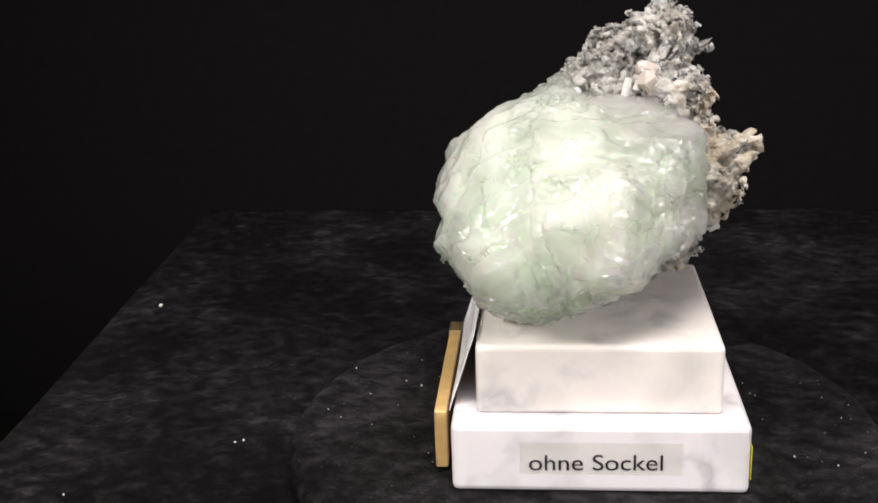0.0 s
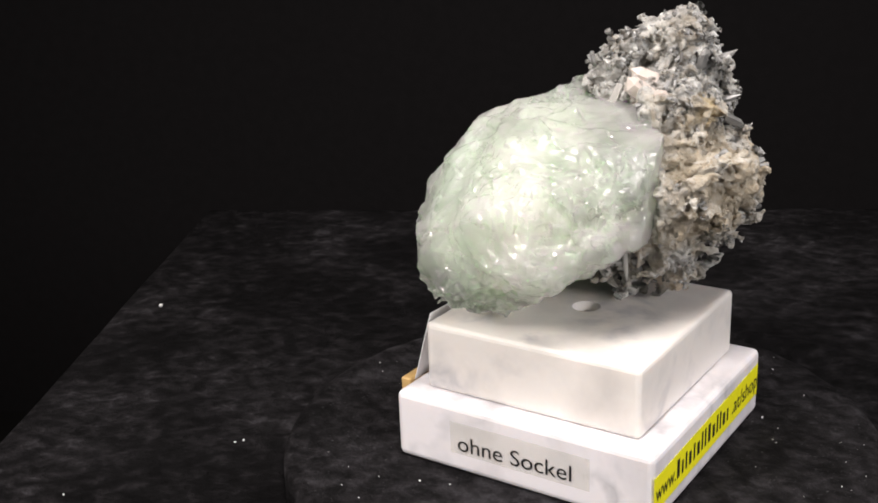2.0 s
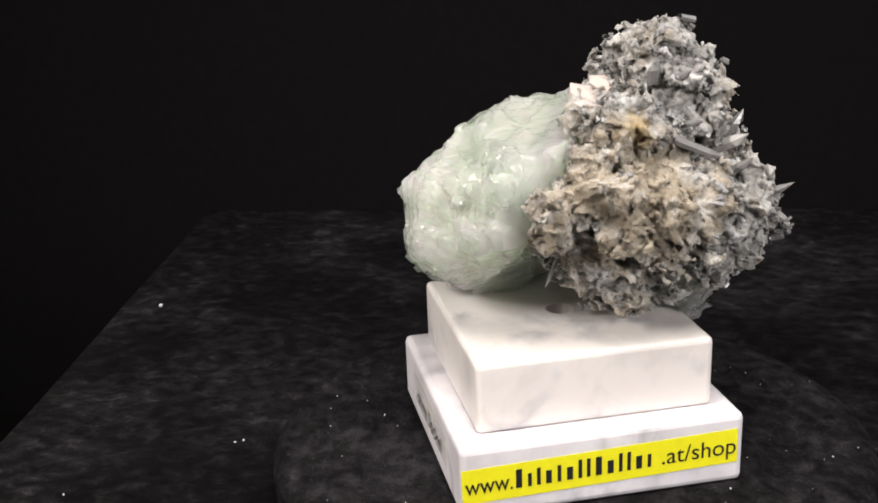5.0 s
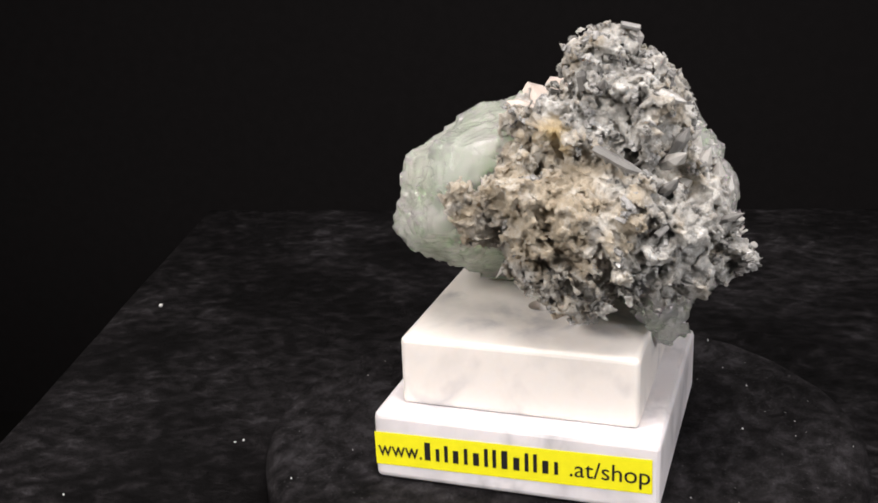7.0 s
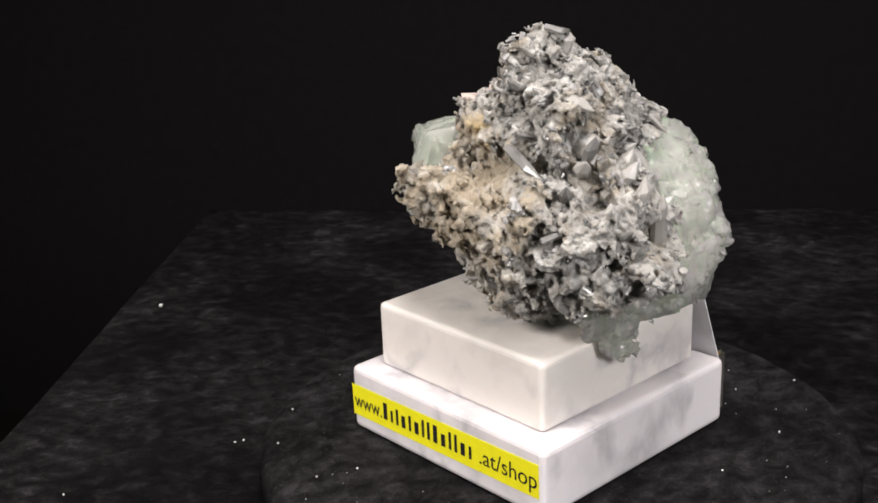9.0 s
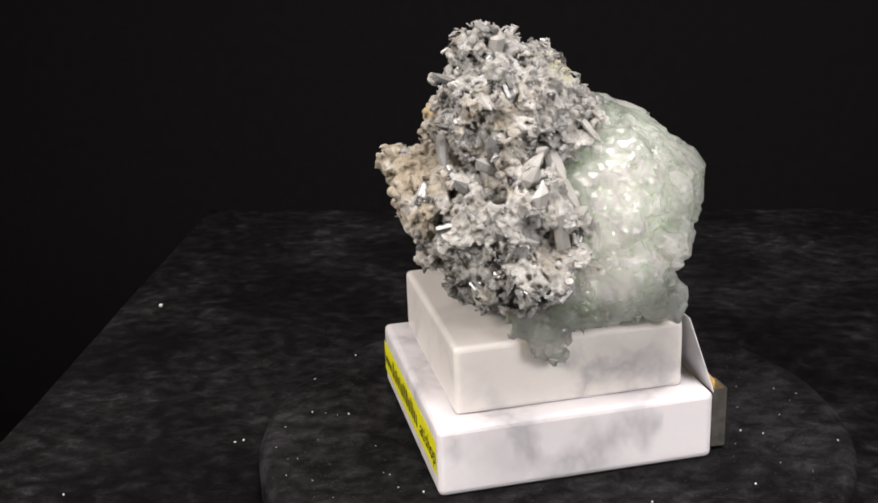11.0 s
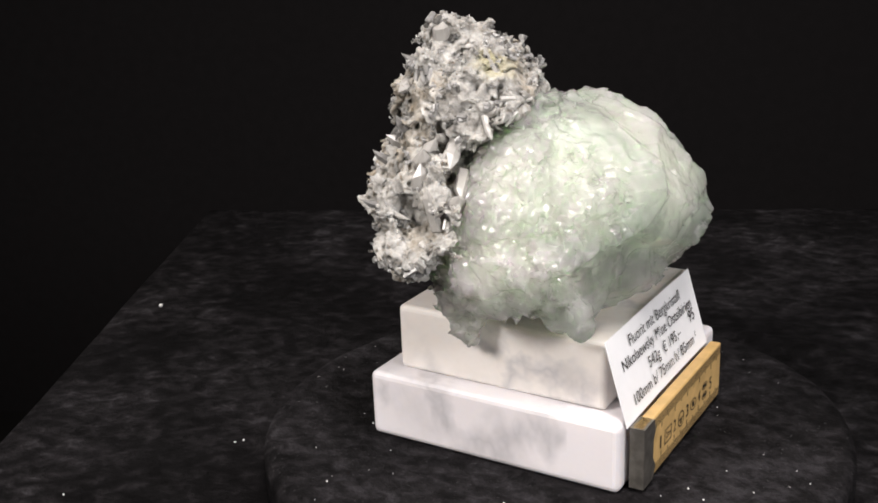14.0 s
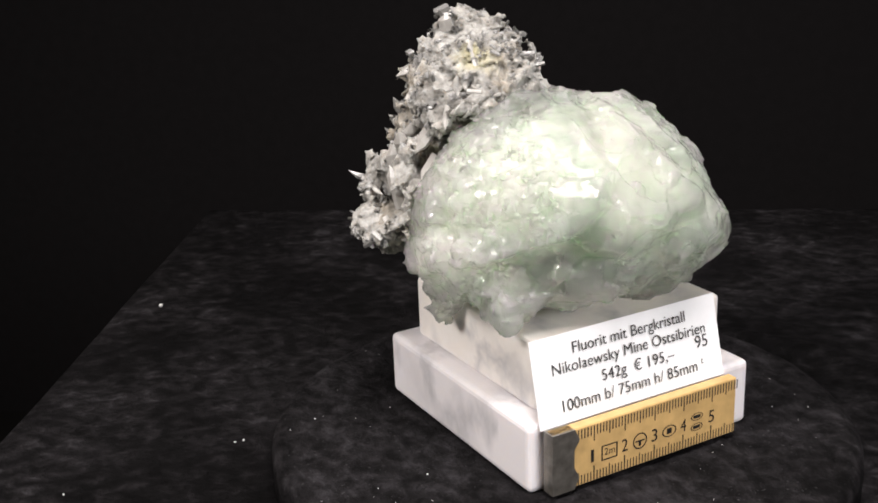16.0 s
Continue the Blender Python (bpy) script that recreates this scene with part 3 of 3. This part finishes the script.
# blocks of the rock: the peak, the brown corner, the arm and the root
ROCK_PEAK = [
    ((24.3, 18.1, 102.4), (9.9, 8.3, 7.8, 14.1, 10.2, 10.4, 17.1, 9.3, 11.4, 16.6, 10.3, 14.5, 17.4, 18.0, 36.0, 27.6)),
    ((24.3, 5.4, 90.6), (8.2, 13.8, 10.5, 10.6, 22.0, 11.8, 10.1, 20.0, 14.7, 19.6, 14.1, 6.9, 20.7, 57.0, 34.9, 32.3)),
    ((11.5, 20.1, 93.4), (31.9, 6.5, 12.4, 15.1, 12.1, 13.6, 10.4, 14.7, 20.4, 41.2, 11.9, 13.4, 14.5, 17.7, 8.1, 11.5))]
ROCK_CORNER = [
    ((25.5, -5.1, 60.7), (33.3, 14.1, 10.1, 11.6, 33.7, 38.0, 14.4, 45.0, 9.3, 10.3, 9.9, 12.5, 50.0, 6.8, 15.7, 17.7)),
    ((38.2, 12.0, 69.9), (13.7, 21.2, 9.9, 42.8, 22.2, 16.7, 17.0, 9.4, 26.2, 18.8, 6.8, 13.1, 33.4, 13.5, 36.9, 13.9)),
    ((35.4, -7.4, 75.4), (6.1, 12.3, 13.3, 8.8, 9.0, 11.6, 14.4, 52.5, 38.6, 24.5, 8.0, 19.2, 31.6, 11.5, 21.0, 9.0))]
ROCK_ARM = [
    ((26.9, 26.0, 81.4), (17.3, 24.9, 15.4, 28.3, 10.2, 9.8, 12.5, 6.2, 23.5, 34.0, 39.8, 17.8, 27.2, 22.2, 12.1, 24.9)),
    ((23.2, 38.8, 66.1), (10.8, 15.8, 13.9, 19.0, 6.8, 19.5, 13.8, 8.1, 15.4, 13.6, 14.5, 8.1, 11.1, 21.0, 12.3, 17.0)),
    ((28.6, 26.0, 58.2), (36.8, 20.2, 20.0, 33.8, 16.1, 24.5, 17.2, 12.3, 28.8, 11.1, 7.8, 29.0, 9.8, 6.4, 29.4, 8.7))]
ROCK_ROOT = [
    ((7.0, 0.1, 57.3), (14.3, 10.6, 18.4, 11.8, 13.5, 20.0, 9.7, 42.6, 10.1, 12.5, 25.9, 12.9, 19.0, 8.9, 11.8, 28.2)),
    ((20.5, 10.6, 71.5), (29.4, 13.8, 4.0, 10.1, 10.7, 10.7, 10.7, 28.7, 45.5, 4.9, 20.0, 27.5, 18.8, 18.6, 32.2, 6.5)),
    ((17.3, 12.2, 50.9), (29.4, 15.2, 22.5, 10.4, 13.9, 19.9, 13.1, 6.0, 42.6, 11.8, 17.9, 43.1, 5.3, 11.6, 5.3, 10.1))]
CRYSTALS = [
    ((5.2, 19.0, 97.4), (-4.4, 0.8, -6.4), 1.4, QUARTZ), ((4.9, 14.9, 98.4), (-4.4, 0.9, -6.4), 1.3, QUARTZ),
    ((9.2, 21.4, 102.9), (-5.0, 0.3, -7.2), 1.7, QUARTZ), ((6.6, 31.4, 93.1), (-2.5, 2.5, -3.8), 1.5, QUARTZ),
    ((14.3, 34.1, 84.0), (-1.1, 6.6, -6.5), 3.6, QUARTZ), ((11.8, 33.1, 77.9), (-1.3, 4.9, -4.5), 3.4, QUARTZ),
    ((20.2, 40.5, 76.9), (-0.4, 1.3, 8.7), 3.6, QUARTZ), ((25.1, 38.8, 79.8), (-0.9, 0.3, 7.9), 1.5, QUARTZ),
    ((17.2, 39.2, 78.6), (1.1, 0.6, 6.7), 1.4, QUARTZ), ((25.5, 44.3, 70.1), (-6.7, -0.7, -2.3), 1.3, QUARTZ),
    ((15.0, 41.5, 67.0), (1.9, 1.7, 9.7), 3.2, QUARTZ),
    ((10.5, 38.5, 72.5), (-1.6, 4.2, 3.4), 3.8, QUARTZ), ((12.0, 37.0, 62.0), (-3.2, 4.0, 1.2), 3.0, QUARTZ),
    ((7.5, 30.0, 84.5), (-3.6, 3.4, 2.6), 2.8, QUARTZ), ((17.0, 36.5, 88.5), (-1.2, 5.0, 2.2), 2.6, QUARTZ)]
CRYSTALS += [
    ((21.6, -9.3, 56.1), (2.5, -4.2, -6.8), 1.1, QUARTZ), ((21.5, -2.0, 96.0), (-3.6, -3.6, 4.2), 5.4, PINK), ((20.0, 2.5, 99.0), (-4.4, -3.2, 2.4), 4.6, PINK), ((28.0, -4.0, 95.0), (1.6, -5.4, 2.2), 4.0, PINK), ((14.6, 6.0, 98.0), (-4.2, -2.0, 3.0), 2.6, QUARTZ),
    ((24.5, -3.0, 91.0), (-1.0, -5.0, -1.5), 4.2, PINK), ((29.3, 27.1, 100.1), (0.6, 7.6, -2.9), 3.0, QUARTZ),
    ((32.6, 10.7, 103.9), (1.3, -0.6, 4.0), 2.8, DRUSE), ((24.5, 20.5, 109.0), (-0.5, 1.3, 3.4), 3.6, QUARTZ),
    ((36.0, 16.0, 102.5), (7.2, 1.4, 3.6), 2.2, DRUSE), ((36.5, 19.0, 91.5), (7.7, 1.9, 2.1), 1.9, DRUSE),
    ((31.0, 32.0, 85.0), (5.8, 5.1, 3.5), 3.6, QUARTZ), ((30.5, 44.0, 71.5), (5.0, 7.5, 4.0), 2.1, DRUSE), ((28.7, 15.9, 108.0), (1.2, 1.8, 3.4), 2.6, DRUSE),
    ((21.5, 37.0, 82.0), (-2.5, 5.0, 6.0), 4.2, QUARTZ), ((19.0, 36.0, 86.0), (-4.5, 3.0, 5.0), 3.4, QUARTZ), ((37.0, 17.0, 87.0), (2.0, 9.0, -4.0), 2.4, DRUSE),
    ((29.5, 33.5, 90.0), (3.0, 4.0, 7.0), 3.0, DRUSE), ((34.0, 30.0, 78.0), (5.5, 4.0, 5.0), 2.6, DRUSE)]
# centre, width, height, tilt and turn of white sheets that paint fracture glare inside the fluorite
VEILS = [
    (16, -27, 77, 34, 17, 66, 42), (8, -40, 63, 13, 16, 75, 20), (24, -21, 80, 18, 14, 70, 60),
    (-25, 20, 73, 24, 20, 74, -130), (-22, 28, 68, 18, 14, 70, -140),
    (-24, -3, 56, 22, 14, 80, -95), (-3, 30, 77, 30, 26, 70, 175), (-20, 28, 71, 18, 18, 74, -150), (-12, 34, 55, 22, 18, 80, 180)]


def blocks_field(p, blocks, soft):
    """Distance, in millimetres, to flat-sided blocks grown into one another."""
    total = None
    for middle, reach in blocks:
        q, n = p - np.array(middle), len(reach)
        f = np.full(len(p), -99.0)
        for k, far in enumerate(reach):
            high = 1 - 2 * (k + 0.5) / n
            turn, flat = math.pi * (1 + math.sqrt(5)) * (k + 0.5), math.sqrt(1 - high * high)
            f = np.maximum(f, q @ np.array((math.cos(turn) * flat, math.sin(turn) * flat, high)) - far)
        if total is None:
            total = f
        else:
            h = np.maximum(soft - np.abs(total - f), 0) / soft
            total = np.minimum(total, f) - h * h * soft * 0.25
    return total


def above_slab(p, f):
    """Keeps a field clear of the upper marble slab."""
    box = np.maximum(np.abs(p[:, 0] - 7.5) - 30.7, np.abs(p[:, 1] + 4.3) - 30.6)
    return np.maximum(f, -np.maximum(box, p[:, 2] - 37.55))


# broad cleavage faces: compass turn and rise of the direction they face, distance from the middle
CLEAVAGE = [(144, 5, 31.0), (146, 40, 31.0), (234, 35, 32.5), (190, -35, 28.0), (-95, 0, 42.0), (-45, 12, 44.0), (72, 45, 37.5), (84, 8, 42.0)]


def fluorite_field(p):
    """The grown blocks and the shards that hang from them."""
    # a hollow under the overhanging side
    hollow = (np.sqrt(((p - np.array((17.0, -16.0, 40.0))) ** 2 / np.array((15.0, 14.0, 7.0)) ** 2).sum(1)) - 1) * 7.0
    swollen = 1.8 * np.clip((-0.74 * p[:, 0] - 0.68 * p[:, 1] - 8) / 12, 0, 1)
    body = np.maximum(blocks_field(p, FLUORITE_MAIN + FLUORITE_SIDE, 1.5) - swollen, -hollow)
    for turn, rise, far in CLEAVAGE:
        a, e = radians(turn), radians(rise)
        n = np.array((math.cos(a) * math.cos(e), math.sin(a) * math.cos(e), math.sin(e)))
        body = np.maximum(body, (p - np.array((-4.0, 0.0, 62.0))) @ n - far)
    return above_slab(p, np.minimum(body, blob_field(p, FLUORITE_SHARDS, 1.0)))


def ledges(p):
    """A raised cleavage block on the broad face, with a sharp edge."""
    along, out = -0.737 * p[:, 0] - 0.676 * p[:, 1], -0.676 * p[:, 0] + 0.737 * p[:, 1]
    wave = 0.8 * value_noise(p, 6, 41)
    edge = np.minimum(16 - np.maximum(0, p[:, 2] - 80) - along, p[:, 2] - 66 - (along - 10) * 0.34)
    edge = np.minimum(edge, p[:, 2] - 72 - (along - 16)) + wave
    return np.clip((out - 8) / 8, 0, 1) * np.clip(-edge / 0.8, -1, 1) * 1.2


def fluorite_detail(p):
    bent = p + 0.7 * np.stack([value_noise(p, 8, k) for k in (1, 2, 3)], 1)
    # conchoidal terraces and cleavage steps
    swell = value_noise(bent, 14, 4) * 2.4 + value_noise(bent, 6, 5) * 0.6
    steps = (np.floor(swell / 1.1) + 0.5) * 1.1
    near, broad = cell_noise(bent, 10, 8, (1.3, 1.0, 0.8))
    mid, tone = cell_noise(bent, 4.4, 9, (1.2, 1.5, 0.8))
    crumbs, fine = cell_noise(p, 2.1, 23, (1.0, 1.2, 0.9))
    rough = np.clip(value_noise(p, 13, 24) * 2.2 - 0.1, 0, 1)
    rough = np.clip(rough + np.clip((p[:, 1] - 10) / 14, 0, 1) * np.clip((p[:, 0] + 24) / 10, 0, 1), 0, 1.2)
    ripple = 0.14 * value_noise(p, 1.7, 6)
    return steps * 0.8 + (broad - 0.5) * 1.1 + ripple + ledges(p) + (tone - 0.5) * 0.45 + ((tone - 0.5) * 1.3 + (fine - 0.5) * 1.2) * rough


def core_field(p):
    return fluorite_field(p) + 8.0


def core_detail(p):
    near, value = cell_noise(p, 11, 31, (1.0, 1.4, 0.9))
    return (value - 0.5) * 7.0 + 0.6 * value_noise(p, 7, 32) - 1.0


def matrix_field(p):
    rock = blocks_field(p, ROCK_PEAK + ROCK_CORNER + ROCK_ARM + ROCK_ROOT, 2.0)
    return above_slab(p, np.maximum(rock, -blocks_field(p, FLUORITE_MAIN + FLUORITE_SIDE, 1.5) - 5.0))


GRAIN = np.array(Euler((0.7, 0.5, 0.9)).to_matrix())


def matrix_detail(p):
    peak = np.clip((p[:, 2] - 88) / 10, 0, 1)
    p = p @ GRAIN.T
    q = p + 1.4 * np.stack([value_noise(p, 5, k) for k in (11, 12, 13)], 1)
    near, value = cell_noise(q, 8.0, 14)
    mid, step = cell_noise(q, 3.8, 17, (1.3, 1.3, 0.75))
    small, tone = cell_noise(q, 1.6, 19)
    pits = np.minimum(np.maximum(0, value_noise(p, 6.5, 15) - 0.08) * 8.0, 3.6 - 1.6 * peak)
    return (value - 0.5) * 3.4 + (step - 0.5) * 3.0 + (tone - 0.5) * 2.1 + mid * 0.9 + pits + 0.5 * value_noise(p, 1.1, 16) - 0.3 - 0.5 * peak


def prism(bm, m, radius, length, sides=6):
    """A six-sided crystal with a pointed, uneven end, growing along z of m."""
    rings = []
    for z, r in ((-0.25 * length, 1.0), (0.62 * length, 0.92)):
        ring = []
        for k in range(sides):
            a = k / sides * math.tau
            ring.append(bm.verts.new(m @ Vector((r * radius * math.cos(a), 0.82 * r * radius * math.sin(a), z + 0.10 * length * math.cos(a + 0.6)))))
        rings.append(ring)
    tip = bm.verts.new(m @ Vector((0.3 * radius, 0.2 * radius, length)))
    for k in range(sides):
        n = (k + 1) % sides
        bm.faces.new((rings[0][k], rings[0][n], rings[1][n], rings[1][k]))
        bm.faces.new((rings[1][k], rings[1][n], tip))


def mineral_specimen():
    thing = tagged(new("mineral_specimen"), "milky green fluorite crystal grown on grey quartz-crusted rock", "mineral")
    green = grown_mesh("fluorite", (-40, -52, 24), (34, 54, 102), 0.7, fluorite_field, fluorite_detail, False)
    green.materials.append(FLUORITE)
    new("fluorite_crystal", green).parent = thing
    core = grown_mesh("cloudy_core", (-40, -52, 36), (34, 54, 102), 1.3, core_field, core_detail, False)
    core.materials.append(CORE)
    tagged(new("cloudy_core", core), "cloudy green zone inside the crystal").parent = thing
    rock = grown_mesh("rock_matrix", (-4, -34, 36), (58, 58, 122), 0.48, matrix_field, matrix_detail, False)
    rock.materials.append(MATRIX)
    new("rock_matrix", rock).parent = thing
    # small crystals all over the rock
    rng = np.random.default_rng(3)
    picks = rng.choice(len(rock.polygons), 900, replace=False)
    spots = [(rock.polygons[int(k)].center.copy(), rock.polygons[int(k)].normal.copy()) for k in picks]
    inside = fluorite_field(np.array([c for c, n in spots]) * 1000)
    grey, pale = ([], []), ([], [])
    for (c, n), f in zip(spots, inside):
        verts, faces = pale if f < 7 and rng.uniform() < 0.75 and c.y > -0.004 else grey
        lump = (Vector((0.043, -0.001, 0.070)) - c).length
        if f < -0.5 or (lump < 0.022 and rng.uniform() < 0.85):
            continue
        lean = (n + Vector(rng.normal(0, 0.5, 3))).normalized()
        size = (1.25 if verts is pale[0] else 1.0) * float(rng.choice((0.3, 0.45, 0.62, 0.95), p=(0.3, 0.37, 0.25, 0.08))) / 1000
        for k in range(int(rng.integers(3, 9))):
            along = (lean + Vector(rng.normal(0, 0.22, 3))).normalized()
            slip = Vector(rng.normal(0, 1, 3)) * size * 1.3
            foot = c + slip - n * (slip.dot(n) + size * 0.3)
            m = Matrix.Translation(foot) @ along.to_track_quat("Z", "Y").to_matrix().to_4x4()
            radius = size * rng.uniform(0.5, 1.1)
            length = radius * rng.uniform(0.8, 1.8)
            blunt = rng.uniform(0.72, 0.95)
            first = len(verts)
            for h, r in ((-1.8 * length, 0.9), (blunt * length, 1.0)):
                for j in range(6):
                    verts.append(m @ Vector((r * radius * math.cos(j * math.pi / 3), 0.85 * r * radius * math.sin(j * math.pi / 3), h)))
            verts.append(m @ Vector((rng.uniform(-0.5, 0.5) * radius, rng.uniform(-0.5, 0.5) * radius, length)))
            for j in range(6):
                q = (j + 1) % 6
                faces.append((first + j, first + q, first + 6 + q, first + 6 + j))
                faces.append((first + 6 + j, first + 6 + q, first + 12))
    for name, (verts, faces), mat, label in (("grey_quartz_druse", grey, DRUSE, "crust of small dusty grey quartz points"), ("pale_quartz_druse", pale, QUARTZ, "pale quartz points along the fluorite")):
        crust = bpy.data.meshes.new(name)
        crust.from_pydata([tuple(v) for v in verts], [], faces)
        crust.materials.append(mat)
        crust.update()
        ob = new(name, crust)
        ob.parent = thing
        tagged(ob, label, kind="stuff")
    # single larger crystals: foot, direction with length, radius
    for foot, way, radius, mat in CRYSTALS:
        bm, along = bmesh.new(), Vector(way)
        # slid along its own axis until it stands on the surface
        reach = np.linspace(-5, 5, 41)
        line = np.array(foot) + reach[:, None] * np.array(along.normalized())
        depth = np.minimum(matrix_field(line), fluorite_field(line))
        skin = [r for r, f, g in zip(reach, depth, depth[1:]) if f < 0 <= g]
        foot = Vector(foot) + along.normalized() * (min(skin, key=abs) if skin else 0.0)
        m = Matrix.Translation((Vector(foot) - 0.35 * along) / 1000) @ along.to_track_quat("Z", "Y").to_matrix().to_4x4()
        prism(bm, m, radius * 0.62 / 1000, along.length / 1000)
        part("quartz_crystal", bm, mat, thing, "pinkish quartz block" if mat is PINK else "clear pale quartz prism")
    # fractures inside the fluorite, their bright reflections painted as white sheets
    for k, (x, y, z, wide, tall, rx, rz) in enumerate(VEILS):
        bm = bmesh.new()
        bmesh.ops.create_grid(bm, x_segments=56, y_segments=56, size=0.5)
        turn = pose(x / 1000, y / 1000, z / 1000, rx, 0, rz)
        gone = []
        for v in bm.verts:
            u, w = v.co.x, v.co.y
            ragged = 0.44 + 0.10 * noise.noise((u * 5 + k * 7, w * 5, 1))
            if math.hypot(u, w) > ragged:
                gone.append(v)
            bend = 0.0035 * noise.noise((u * 3 + k * 5, w * 3, 2)) + 0.0009 * noise.noise((u * 14 + k, w * 14, 3))
            v.co = turn @ Vector((u * wide / 1000, w * tall / 1000, bend))
        depth = fluorite_field(np.array([tuple(v.co) for v in bm.verts]) * 1000)
        gone = {v for v, d in zip(bm.verts, depth) if d > -1.6} | set(gone)
        bmesh.ops.delete(bm, geom=list(gone), context="VERTS")
        if not bm.faces:
            bm.free()
            continue
        for f in bm.faces:
            f.smooth = True
        part("inner_fracture", bm, VEIL, thing, "fracture inside the crystal, its glare painted white")
    settle(thing, (0.0, 0.0, 0.0376))
    return thing


velvet_table()
TURNING = [turntable(), marble_pedestal(), folding_ruler(), price_card(), mineral_specimen()]

# ------------------------------------------------------------------ the turning
SPIN = [(0.0, 1.1), (0.5, -6.1), (1.0, -13.3), (1.5, -20.5), (2.0, -27.8), (2.5, -35.1), (3.0, -42.3), (3.5, -49.6), (4.0, -57.1), (4.5, -64.6), (5.0, -72.1), (5.5, -79.6), (6.0, -87.1), (6.5, -94.6), (7.0, -102.1), (7.5, -109.4), (8.0, -116.7), (8.5, -124.0), (9.0, -131.3), (9.5, -138.7), (10.0, -146.2), (10.5, -153.6), (11.0, -161.0), (11.5, -168.4), (12.0, -175.8), (12.5, -183.2), (13.0, -190.5), (13.5, -197.8), (14.0, -205.0), (14.5, -212.3), (15.0, -219.6), (15.5, -226.9), (16.0, -234.2)]


def motions():
    for thing in TURNING:
        base = thing.get("base", (0, 0, 0))
        walk(thing, [(t, pose(0, 0, 0, 0, 0, a) @ Matrix.Translation(base)) for t, a in SPIN])


motions()
